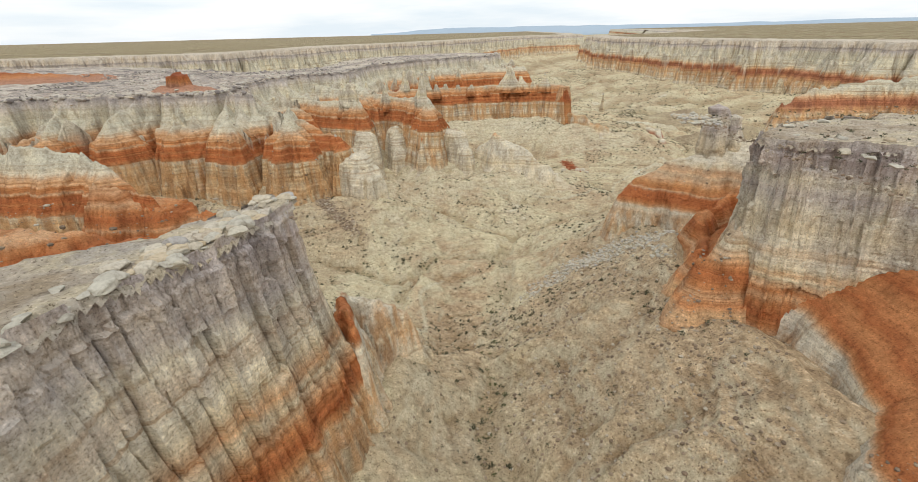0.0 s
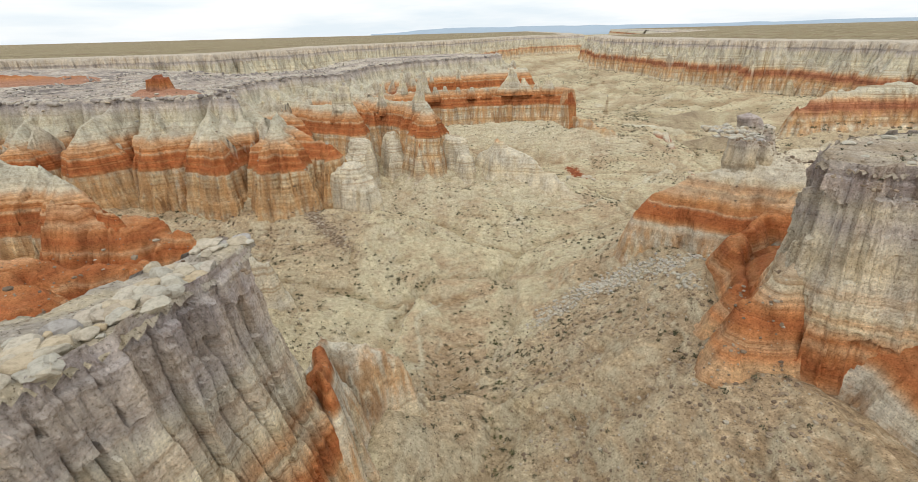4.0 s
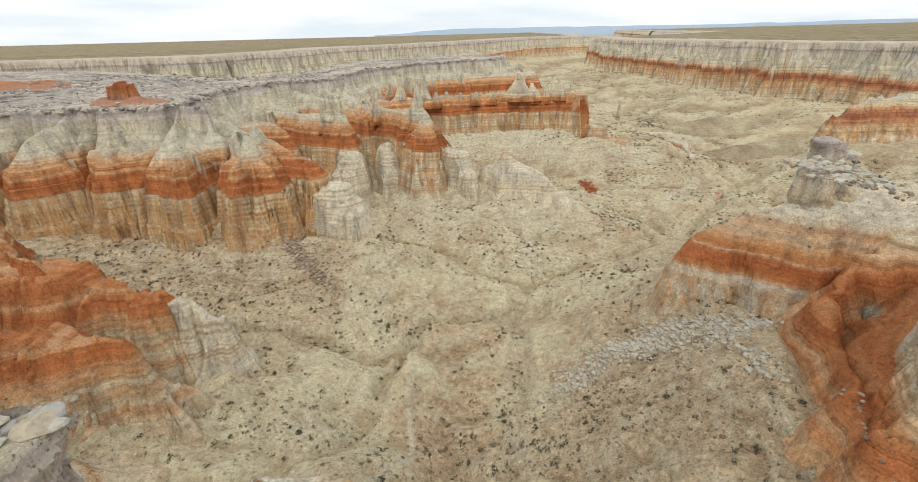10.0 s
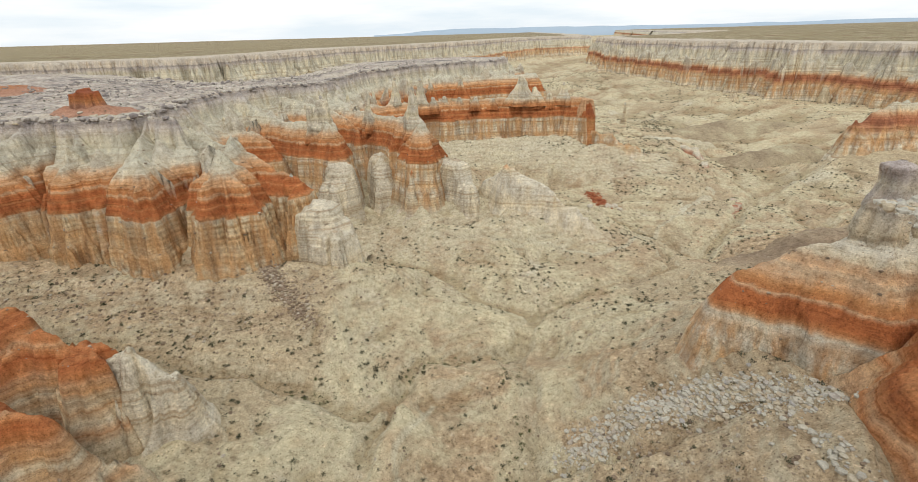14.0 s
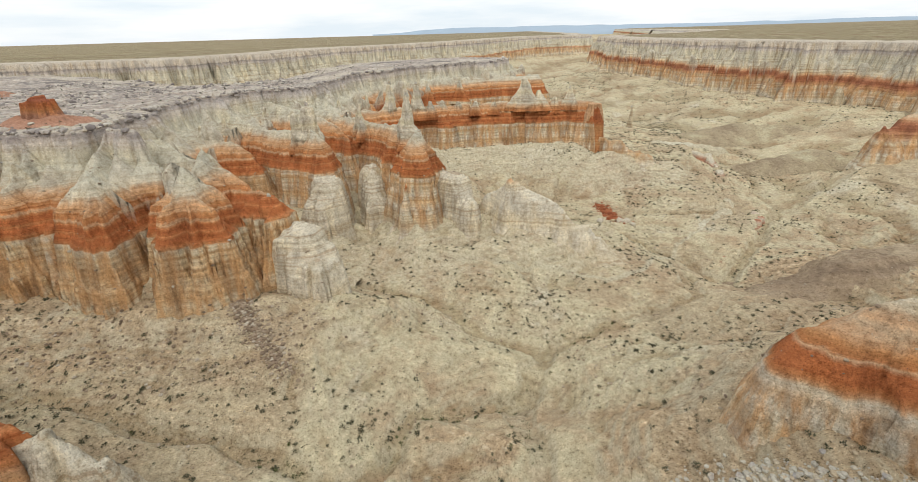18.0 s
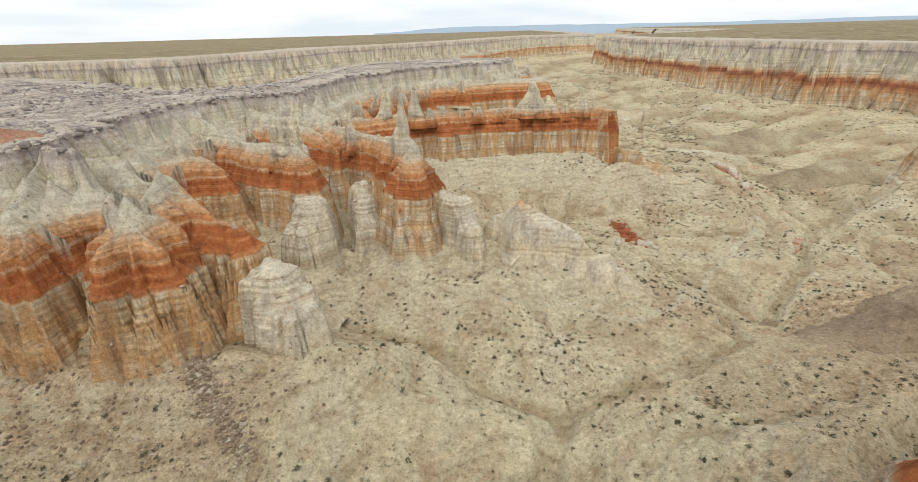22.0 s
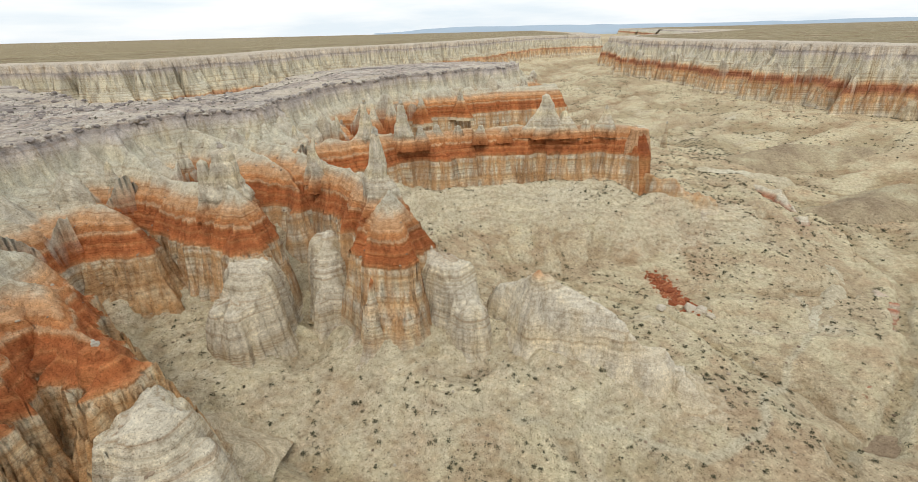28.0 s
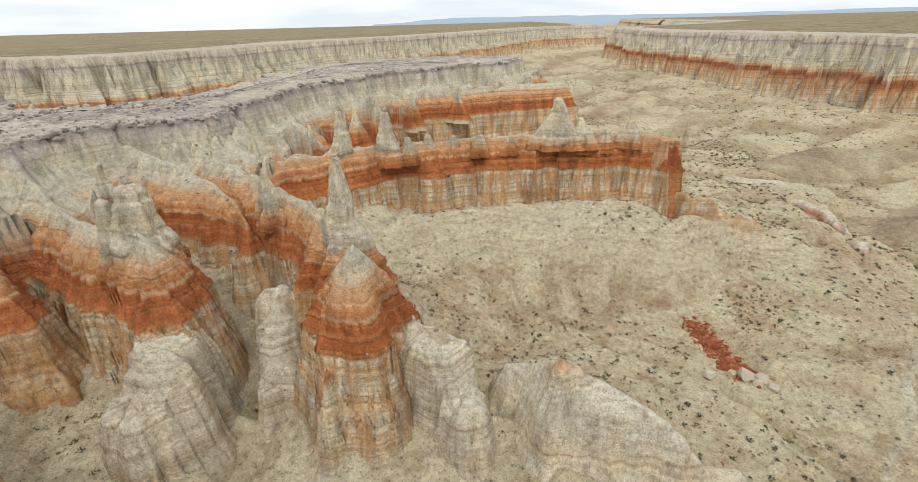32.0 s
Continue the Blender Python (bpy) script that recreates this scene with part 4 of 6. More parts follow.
# ---- near cliffs ----
def cliff_face(name, parent, rim, foot, material, seed, pitch=0.17, rows=120, block=1.5, upright=0.0):
    """A jointed cliff between its rim and its foot (points x, y, z, alike in number; outward is to the right of their way): columns and blocks stand out by uneven amounts, with open joints."""
    rim, foot = np.array(rim, float), np.array(foot, float)
    foot[:, :2] += (rim - foot)[:, :2] * upright
    seg = np.r_[0, np.cumsum(np.hypot(*np.diff((rim + foot)[:, :2] / 2, axis=0).T))]
    n = int(seg[-1] / pitch)
    s = np.linspace(0, seg[-1], n)
    soft = np.ones(9) / 9

    def run(a):
        b = np.stack([np.interp(s, seg, a[:, k]) for k in range(3)], 1)
        m = int(1.6 / pitch)
        for _ in range(2):
            p = np.pad(b, ((m, m), (0, 0)), mode="edge")
            c = np.cumsum(np.vstack([np.zeros((1, 3)), p]), 0)
            b = (c[2 * m + 1:] - c[:-2 * m - 1]) / (2 * m + 1)
        return b

    r, f = run(rim), run(foot)
    mid = (r + f) / 2
    tang = np.gradient(mid[:, :2], axis=0)
    tang /= np.linalg.norm(tang, axis=1, keepdims=True) + 1e-9
    out = np.stack([tang[:, 1], -tang[:, 0]], 1)
    v = np.linspace(0, 1, rows)[:, None]
    S = np.broadcast_to(s[None, :], (rows, n))
    # rim and foot, with a slightly hollow face
    lean = v ** 1.25
    X = r[:, 0] + (f[:, 0] - r[:, 0]) * lean
    Y = r[:, 1] + (f[:, 1] - r[:, 1]) * lean
    top = r[:, 2] + 0.7 * (hash2(np.floor(s / 1.3), np.floor(s * 0), seed + 1) - 0.6) + 0.4 * vnoise(s / 3.0, s * 0, seed + 2)
    Z = top + (f[:, 2] - top) * v
    big = 0.5 * (np.abs(vnoise(S / 5.0, Z / 40, seed + 3)) - 0.35) + 0.8 * vnoise(S / 8.0, Z / 22, seed + 4)
    sw = S + 1.1 * vnoise(S / 3.4, Z / 30.0, seed + 5) + 0.35 * vnoise(S / 2.0, Z / 4.0, seed + 25) + 0.12 * vnoise(S / 0.9, Z / 2.5, seed + 15)
    col = np.floor(sw / block)
    tier = np.floor((Z + 3.5 * hash2(col, col * 0, seed + 6) + 0.5 * vnoise(S / 1.2, Z / 2, seed + 16)) / (8 + 12 * hash2(col, col * 0, seed + 7)))
    out_by = 0.8 * (hash2(col, tier, seed + 8) - 0.5)
    fx = sw / block - col
    joint = 0.55 * np.exp(-((np.minimum(fx, 1 - fx) * block / 0.13) ** 2)) * 1.5 * hash2(col, tier, seed + 9) ** 2
    col2 = np.floor(sw / 0.55)
    out_by = out_by + 0.28 * (hash2(col2, np.floor(Z / 7.0 + 5 * hash2(col2, col2 * 0, seed + 17)), seed + 18) - 0.5)
    bed = np.floor((Z + 0.4 * vnoise(S / 7, Z / 9, seed + 10)) / 0.42)
    beds = (hash2(bed, bed * 0, seed + 11) - 0.5) * (0.07 + 0.36 * (1 - smooth(0.0, 0.16, v)))
    fine = 0.10 * vnoise(S / 0.4, Z / 1.6, seed + 12)
    D = (big + out_by - joint + beds + fine) * smooth(0.0, 0.07, v)
    X, Y = X + out[:, 0] * D, Y + out[:, 1] * D
    co = np.stack([X, Y, Z], -1).reshape(-1, 3)
    idx = np.arange(rows * n).reshape(rows, n)
    quads = np.stack([idx[:-1, :-1], idx[1:, :-1], idx[1:, 1:], idx[:-1, 1:]], -1).reshape(-1, 4)
    ob = new(name, quad_mesh(name, co, quads, flat=True))
    ob.data.materials.append(material)
    ob.parent = parent
    return ob


def cap_sheet(parent, outline, z, tilt, box, step, material, seed, rough=0.45, over=0.0):
    """The flat top of a near form: slabs and hollows inside its rim."""
    x0, y0, x1, y1 = box

    def height(x, y):
        d, _ = inside_distance(x, y, outline)
        slab = hash2(np.floor((x + 0.8 * fbm(x, y, 3, 2, seed)) / 2.1), np.floor((y + 0.8 * fbm(x, y, 3, 2, seed + 1)) / 1.7), seed + 2)
        return z + tilt[0] * x + tilt[1] * y + rough * fbm(x, y, 6, 3, seed + 3) + 0.4 * (slab - 0.5) - 0.8 * (1 - smooth(-0.3 - over, 0.35 - over, d))

    xs, ys = spaced(x0, x1, step), spaced(y0, y1, step)
    cx, cy = np.meshgrid(xs, ys)
    d, _ = inside_distance(cx, cy, outline)
    ob = new("caprock", grid_mesh("caprock", xs, ys, height(cx, cy), d > 0.05 - over))
    ob.data.materials.append(material)
    ob.parent = parent
    FORMS.append((box, height))
    return ob


fin_rock = strata("dipping grey and red cliff rock", 0, 60, [
    (0, TAN), (20, CREAM), (24.5, CREAM), (26, SALMON), (27.4, CREAM), (28.0, RED2), (29.5, RED), (30.8, RED2), (31.6, SALMON), (33, CREAM), (34, SALMON), (35.5, CREAM),
    (37, PALE), (38.5, (0.50, 0.42, 0.33)), (40, PALE), (41.5, GREY), (43, (0.48, 0.42, 0.36)), (45.3, LILAC), (46.2, GREY), (47, LILAC), (48, CAP)], crack=0.42, wobble=1.2, dip=(1, 0.22, 25), wash=(20, 27.5), run=1.2, cells=(0.5, 0.05, 0.14), panel=0.9)
fin_thing = tagged(new("near_fin"), "tall grey jointed fin with a red band near its foot", "rock fin")
cliff_face("east_face", fin_thing, [(-42, -60, 52), (-25, -25, 51), (-20, -6, 50), (-17.8, 5.4, 49.3), (-15.6, 13, 48.4), (-14.6, 18, 48), (-14.2, 24, 47.5), (-14.4, 27.2, 47.3), (-16.2, 27.8, 47.2), (-18, 25, 47)],
           [(-36, -60, 22), (-19, -25, 22), (-14.5, -6, 22), (-11.6, 5, 22), (-10.4, 13, 22), (-9.6, 19, 22), (-9.2, 25, 22), (-10.6, 30.5, 22), (-15, 32, 22), (-20.5, 29, 22)], fin_rock, 500)
cliff_face("west_face", fin_thing, [(-16.2, 27.8, 47.2), (-18, 25, 47), (-19.5, 21, 46.8), (-21.5, 16, 46.8), (-25, 13, 47), (-34, 9, 48), (-60, 0, 50)],
           [(-16.5, 32, 26), (-22, 29, 26), (-24, 24, 26), (-26, 20, 28), (-29, 17, 29), (-36, 14, 30), (-62, 6, 34)], fin_rock, 520, pitch=0.3, rows=60)
FIN_TOP = [(-14.3, 27), (-14.1, 24), (-14.5, 18), (-15.5, 13), (-17.6, 5.4), (-19.8, -6), (-24.8, -25), (-41, -58), (-60, -50), (-60, -1), (-34, 8.8), (-25, 12.8), (-21.4, 15.8), (-19.3, 21), (-17.9, 25), (-16.1, 27.6)]
cap_sheet(fin_thing, FIN_TOP, 49.2, (0.0, -0.07), (-61, -30, -13, 29), 0.18, cap_clay, 540)

mesa_thing = tagged(new("near_mesa"), "grey jointed mesa standing on a red bench", "mesa")
cliff_face("south_face", mesa_thing, [(64, 47, 49), (52, 47.5, 49), (44, 46.8, 49), (38, 44, 49), (33.6, 40, 49), (31.6, 37, 49), (32.6, 34.2, 49.2), (37, 32.6, 49.2), (43.5, 29, 49.4), (56, 22, 49.6), (80, 10, 50), (130, -14, 51)][::-1],
           [(66, 53, 29), (52, 54, 29), (43, 53, 28), (35, 48.6, 28), (29.6, 42.4, 28), (27.8, 36, 28), (30.2, 29.9, 28), (36.2, 27.6, 29), (42.2, 24.5, 30), (53.6, 17, 32), (77.6, 5, 33), (127.6, -19, 34)][::-1], near_rock, 560, rows=110, upright=0.5)
MESA_TOP = [(63, 46.6), (52, 47.1), (44, 46.4), (38, 43.6), (34, 39.8), (32, 37), (33, 34.6), (37.2, 33), (43.7, 29.4), (56, 22.5), (80, 10.6), (128, -12), (128, 44)]
cap_sheet(mesa_thing, MESA_TOP, 48.8, (0.008, 0.0), (31, 0, 110, 57), 0.25, cap_clay, 580, over=0.25)

BENCH = [(28.5, 38.5), (30, 43.5), (35, 51), (44, 60), (70, 66), (150, 60), (150, -60), (32, -60), (29, -20), (27, 0), (26.6, 7), (28.2, 12), (31.5, 17.5), (34.2, 22.5), (33.6, 28), (30, 33)]
rock("red_bench", mesa(BENCH, [(0, 25.5), (0.8, 28.5), (1.8, 31.5), (3, 33.2), (6, 35.2), (10, 38), (20, 40)], flutes=((6, 1.6),), small=((2.2, 0.5), (0.9, 0.15)), fade=(4, 9), step=0.55, amount=0.65, seed=95, top=0.6),
     (18, -20, 90, 70), 0.24, red_bench, "smooth red mudstone bench below a grey mesa", "rock bench", split=True)


def crag(name, pts, box, spacing, material, label, seed, **more):
    return rock(name, arete(pts, seed=seed, **more), box, spacing, material, label, "rock fin", split=True)


def fin(name, pts, foot, box, spacing, material, label, seed, beds=BEDS, **more):
    return rock(name, ridge(pts, foot, seed=seed, **more), box, spacing, material, label, "rock fin", split=True, beds=beds)


SPUR = ((0, 1), (0.2, 0.93), (0.4, 0.78), (0.6, 0.57), (0.66, 0.44), (0.8, 0.2), (0.95, 0.03), (1.03, -0.15))
fin("laminated_nose", [(42, 40, 48, 7.5), (36, 38.5, 45, 7), (32.3, 37, 40, 6.2), (29, 35.8, 35.5, 5.2), (26.2, 34, 31.8, 3.6)], 24, (12, 20, 54, 56), 0.17, swirl_rock, "smooth laminated cream and orange buttress of a mesa", 108, step=0.45, amount=0.4, jag=0.2, flutes=((6, 0.3), (2.2, 0.08), (0.8, 0.02)),
    shape=((0, 1), (0.2, 0.94), (0.45, 0.74), (0.65, 0.5), (0.8, 0.3), (0.95, 0.06), (1.05, -0.1)))
fin("spur", [(66, 68, 44, 14), (53, 70, 42, 13), (45, 71, 40, 11.8), (38.5, 73, 37, 9.8), (34, 73.3, 34, 7.6), (31.8, 72.6, 31.6, 5.5)], 19, (16, 48, 84, 98), 0.2, spur_rock, "pale spur ending in a smooth red nose", 110, step=0.5, amount=0.12, jag=0.15, shape=SPUR, flutes=((7, 0.14), (2.6, 0.05), (0.9, 0.02)))
fin("red_saddle", [(52, 62, 37.5, 7), (45, 60.5, 35.2, 5.6), (39, 57, 33.7, 4.6), (36, 52, 34.6, 4.6), (33.3, 46.5, 32.6, 4.0), (31, 42, 33.6, 4.4), (29.4, 38, 33, 4)], 26, (18, 30, 66, 76), 0.2, swirl_rock, "red stepped saddle between mesa and spur", 115, step=0.6, amount=0.35, jag=0.5, flutes=((5, 0.4), (2.2, 0.08), (0.8, 0.02)))
fin("toe_buttress", [(-12.6, 29, 34.4, 5.6), (-13.6, 36.2, 32, 5.6), (-10.8, 38.6, 29.6, 5.6), (-7.8, 40, 27, 4.6)], 17, (-28, 22, 2, 52), 0.18, red_bench, "cream buttress with a red crest at a fin's toe", 120, jag=0.4, flutes=((5, 0.4), (1.9, 0.2), (0.8, 0.08)))
crag("mid_ridge", [(-150, 52, 46), (-110, 66, 44), (-85, 74, 43), (-70, 74, 42), (-61, 70, 38.5), (-53, 67, 34)], (-150, 36, -36, 98), 0.3, stained_rock, "jagged cream ridge above red slopes", 130, jag=1.3)
fin("red_lobe", [(-64, 68, 37, 10), (-51, 69, 32.5, 8), (-43, 67.5, 31, 6.5), (-40, 67.4, 29.4, 5.6)], 15, (-78, 54, -24, 90), 0.25, lobe_rock, "layered red lobe fading into cream blocks", 135, step=0.7)
fin("red_lobe", [(-70, 50, 36, 12), (-48, 57, 31, 9), (-38, 57, 29, 6), (-34.5, 57.5, 23, 4.5)], 15, (-88, 34, -26, 72), 0.25, lobe_rock, "layered red lobe with a rounded cream toe", 137, step=0.7)
fin("cream_block", [(-41, 67.6, 27.6, 5), (-36, 67.4, 28.6, 5.4), (-33.2, 68, 25.6, 4.4)], 15, (-52, 56, -22, 80), 0.18, block_rock, "cream layered block beyond a red lobe", 138, step=0.8, amount=0.8, jag=0.8, flutes=((3.5, 0.35), (1.5, 0.2), (0.7, 0.08)))
fin("red_saddle", [(-25, 14, 33, 9), (-40, 34, 31, 12), (-58, 50, 33, 12)], 20, (-75, -5, -12, 68), 0.35, lobe_rock, "broad red saddle behind a grey fin", 139, step=0.6)

# buttresses in front of the mesa wall
for bx, by, lean, high, back, seed in ((-118, 95, -2, 41.2, 44, 610), (-103, 100.5, -1, 39.8, 43.5, 612), (-88, 101.5, 0.5, 41.6, 44, 614), (-72.5, 103, -0.8, 40.2, 44, 616), (-56.5, 100, -2, 41.4, 43.5, 618), (-42, 100.6, -1.5, 42.2, 39.5, 620)):
    crag("buttress", [(bx + lean * 3, by + 23, back + 2.5), (bx + lean * 2, by + 16, back), (bx + lean, by + 12.5, back - 1.2), (bx + lean * 0.3, by + 8.6, high), (bx, by + 7.4, high - 1.0)], (bx - 18, by - 10, bx + 16, by + 28), 0.2, stained_rock,
         "steep red-banded buttress with a white cone above", seed, flutes=((5.5, 3.6), (2.3, 1.9)), jag=0.8)

# ---- the fins and hoodoos of the inner amphitheatre ----
crag("hoodoo_ridge", [(-58, 126, 44), (-47, 123, 40.5), (-40, 120, 37.4), (-36, 117.8, 35.6), (-33.3, 116.2, 36), (-31.9, 115.4, 35.2)], (-68, 102, -20, 138), 0.24, stained_rock, "red ridge ending in a red knob", 150, broad=1.2)
BLOCK = ((0, 1), (0.3, 0.96), (0.55, 0.86), (0.72, 0.62), (0.86, 0.22), (1.0, 0.0), (1.06, -0.12))
PALE_BEDS = ((21.5, "lower_bed"), (27.2, "middle_bed"), (99.0, "top_bed"))
TALL = dict(shape=BLOCK, beds=PALE_BEDS, flutes=((3.5, 0.35), (1.5, 0.2), (0.7, 0.08)), jag=0.8, step=0.9, amount=0.75)
fin("pale_block", [(-28, 114, 30.5, 6), (-25.3, 110.8, 31.6, 5.8), (-23.2, 107.5, 27, 5)], 17.5, (-40, 96, -10, 124), 0.18, block_rock, "pale layered block at a ridge's toe", 155, **TALL)
fin("pale_block", [(-30.5, 144, 31, 6), (-29.3, 139.6, 31.4, 5.6), (-30.2, 136.3, 27.5, 5)], 17, (-44, 124, -16, 154), 0.18, block_rock, "pale rounded block below a red dome", 157, **TALL)
fin("pale_block", [(-21.5, 153, 31, 4.6), (-20, 148.5, 29, 4.6), (-19, 145, 25, 3.6)], 18, (-30, 136, -10, 162), 0.2, block_rock, "pale rounded block between two ridges", 158, **TALL)
fin("pale_block", [(-2.5, 143.5, 31.8, 5), (0.4, 140, 31.6, 4.6), (1.8, 137, 27, 4)], 17, (-12, 126, 14, 154), 0.2, block_rock, "layered pale shoulder of a red dome", 159, **TALL)
crag("hoodoo_ridge", [(-60, 166, 43), (-48, 157, 39.5), (-40, 152, 40), (-34.3, 150, 41), (-32, 147, 39.5), (-31, 144.5, 37)], (-84, 122, -14, 182), 0.22, far_rock, "red and white ridge crowned by a spire", 160, jag=0.6, flutes=((6.0, 2.0), (2.3, 0.9)))
crag("hoodoo_ridge", [(-34, 176, 40), (-20, 163, 39), (-11.5, 152, 40.2), (-10.4, 148, 38), (-9, 144.3, 40.8), (-8.8, 142.8, 40.2)], (-48, 116, 12, 190), 0.2, far_rock, "domed red ridge with a slender spire", 170, jag=0.4, flutes=((6.0, 1.9), (2.3, 0.8)))
crag("hoodoo_toe", [(-9.5, 143, 32), (-11, 138.3, 30.4), (-11, 136.6, 29.5)], (-26, 120, 8, 152), 0.18, toe_rock, "cream jointed toe of a ridge with a red knob", 171, jag=0.5)
crag("hoodoo_ridge", [(-44, 182, 42), (-32, 175, 39.5), (-26, 168, 38.8), (-23, 163, 37.8), (-22, 160.5, 34.5)], (-56, 150, -12, 186), 0.24, far_rock, "short red ridge with white pinnacles", 175)
crag("red_spur", [(-74, 146, 43), (-63, 147, 40), (-55, 146.5, 39.4), (-50, 145.5, 38.3), (-46.5, 144, 36.4)], (-92, 128, -34, 166), 0.26, stained_rock, "red and cream spur below a white slope", 152, jag=0.7, broad=1.35)
crag("red_slope", [(-62, 184, 44), (-50, 179, 42.5), (-40, 173, 40.5), (-32, 167, 38), (-28, 163, 35.5)], (-86, 142, -10, 208), 0.24, far_rock, "broad red and white striped slope below the mesa rim", 177, jag=0.4)
crag("red_wall", [(-34, 184, 39.5), (-15, 196, 38.5), (5, 203, 38), (24, 204.5, 38.4), (38, 203, 38.2), (46, 201, 38)], (-50, 164, 66, 222), 0.24, far_rock, "long wall with a dark red band over cream columns", 180, jag=0.9)
crag("red_wall", [(-15, 262, 41.5), (15, 278, 40.5), (41, 283, 40.2)], (-32, 242, 62, 302), 0.4, far_rock, "second red wall below the mesa point", 190, jag=1.2)
crag("red_tower", [(46, 200, 37.6), (47.4, 198.2, 36.8)], (34, 184, 62, 214), 0.22, tower_rock, "red-stained tower on the end of a wall", 183, jag=0.5, broad=0.75)
fin("grey_ridge", [(8, 143, 26, 6), (12.5, 137.5, 31.0, 7), (17, 135.5, 27.5, 5.5), (24, 132.6, 24, 4.8), (31, 130, 18.5, 4)], 15, (-2, 120, 42, 154), 0.18, pale_rock, "grey layered ridge with a small red cap", 200, flutes=((5, 0.3), (1.8, 0.12), (0.8, 0.05)), step=0.9, amount=0.8, beds=PALE_BEDS)
fin("pale_ridge", [(46, 197, 27, 6), (55, 193.5, 25.5, 5), (64, 191, 21, 4.5)], 14, (36, 178, 78, 208), 0.3, far_rock, "low pale ridge below a red wall", 205)
fin("red_butte", [(260, 150, 46, 18), (200, 172, 42, 16), (165, 186, 38, 14), (142, 184, 35.5, 12), (131, 181, 31, 8)], 14, (105, 125, 285, 230), 0.6, wall_rock, "red-topped butte on pale slopes", 210, flutes=((9, 0.4), (3.5, 0.25), (1.4, 0.1)))


def mound(name, pts, foot, box, label, seed, material, step=0.6):
    fn = ridge(pts, foot, shape=((0, 1), (0.3, 0.85), (0.7, 0.3), (1, 0.02), (1.05, -0.02)), flutes=((8, 0.25), (3, 0.1), (1.2, 0.03)), step=0.8, amount=0.2, seed=seed, jag=0.4)
    return rock(name, fn, box, step, material, label, "hill", sink=2.5)


mound("shale_mound", [(45, 103, 13.2, 8), (56, 110, 15.6, 11), (75, 117, 18.4, 15), (98, 122, 19, 18), (125, 120, 22, 20)], 9, (30, 84, 155, 152), "low dark brown shale mound", 220, mound_soil, 0.45)
mound("shale_mound", [(98, 204, 13.5, 10), (113, 205, 15.4, 15), (138, 214, 16, 22)], 7, (75, 175, 175, 250), "low tan shale mound", 225, gravel_soil)
mound("shale_mound", [(110, 262, 14.0, 14), (140, 272, 15.5, 24), (165, 268, 15, 18)], 7, (85, 232, 195, 310), "smooth yellowish shale mound", 226, gravel_soil, 0.8)
mound("clay_mound", [(88, 246, 14.5, 8), (100, 240, 14.2, 9), (112, 236, 13.0, 8)], 7, (70, 220, 130, 265), "pale striped clay mound", 227, pale_soil, 0.6)
mound("clay_mound", [(62, 150, 13.4, 6), (72, 158, 13.8, 7), (80, 170, 13.6, 6)], 7, (48, 136, 95, 185), "pale clay hummock beside a wash", 228, pale_soil, 0.5)
fin("red_bank", [(90, 230, 14.4, 3.2), (96.5, 216, 15.0, 3.6), (93, 204, 15.0, 3.4), (89, 192, 14.2, 3)], 9, (76, 178, 112, 245), 0.3, bank_rock, "low gully bank of red and white beds", 229, step=0.6, amount=0.8, flutes=((5, 0.6), (2, 0.3), (0.8, 0.1)))
fin("pale_bank", [(60, 134, 11.6, 2.2), (68, 141, 12.4, 2.6), (78, 150, 12.6, 2.6), (84, 162, 12.2, 2.4)], 7, (48, 122, 98, 176), 0.26, bank_rock, "low pale bank along a dry wash", 231, step=0.5, amount=0.8, flutes=((4, 0.6), (1.6, 0.3), (0.7, 0.1)))

# ---- on the mesa top ----
red_cap = strata("dark red cap rock", 40, 60, [(40, SALMON), (46, (0.40, 0.24, 0.17)), (48, (0.38, 0.20, 0.13)), (49, RED2), (50, RED), (51, (0.27, 0.085, 0.045)), (52, RED), (54, RED2)], crack=0.5, wobble=0.4)
rock("red_hill", ridge([(-82, 131, 48.2, 7), (-75, 129, 48.2, 7)], 45.9, shape=((0, 1), (0.4, 0.75), (1, 0), (1.2, -1.2)), flutes=((6, 0.2), (2, 0.1)), step=0.8, amount=0.2, seed=230, jag=0.3), (-91, 123.5, -66, 137), 0.3, red_cap, "low pinkish clay mound on the mesa top", "hill", base=land, sink=0.3)
rock("red_hoodoo", ridge([(-80.4, 130.2, 50.4, 2.3), (-78.6, 129.7, 51.3, 2.6), (-76.8, 129.2, 50.6, 2.3)], 47.2, shape=((0, 1), (0.6, 0.95), (0.72, 0.6), (0.85, 0.1), (1.0, -0.4)), flutes=((2.5, 0.4), (1, 0.2)), step=0.6, amount=0.7, seed=232, jag=0.5), (-87, 123, -70, 137), 0.16, red_cap, "squat dark red hoodoo on a clay mound", "hoodoo", base=land, sink=0.4)
rock("red_hill", ridge([(-215, 178, 49.5, 18), (-165, 172, 50, 18), (-140, 180, 48.6, 12)], 46, shape=((0, 1), (0.4, 0.75), (1, 0), (1.2, -1.2)), flutes=((9, 0.3), (3, 0.12)), step=0.8, amount=0.3, seed=236, jag=0.6), (-245, 145, -118, 210), 0.9, red_cap, "low red dune on the mesa top", "hill", base=land, sink=0.3)


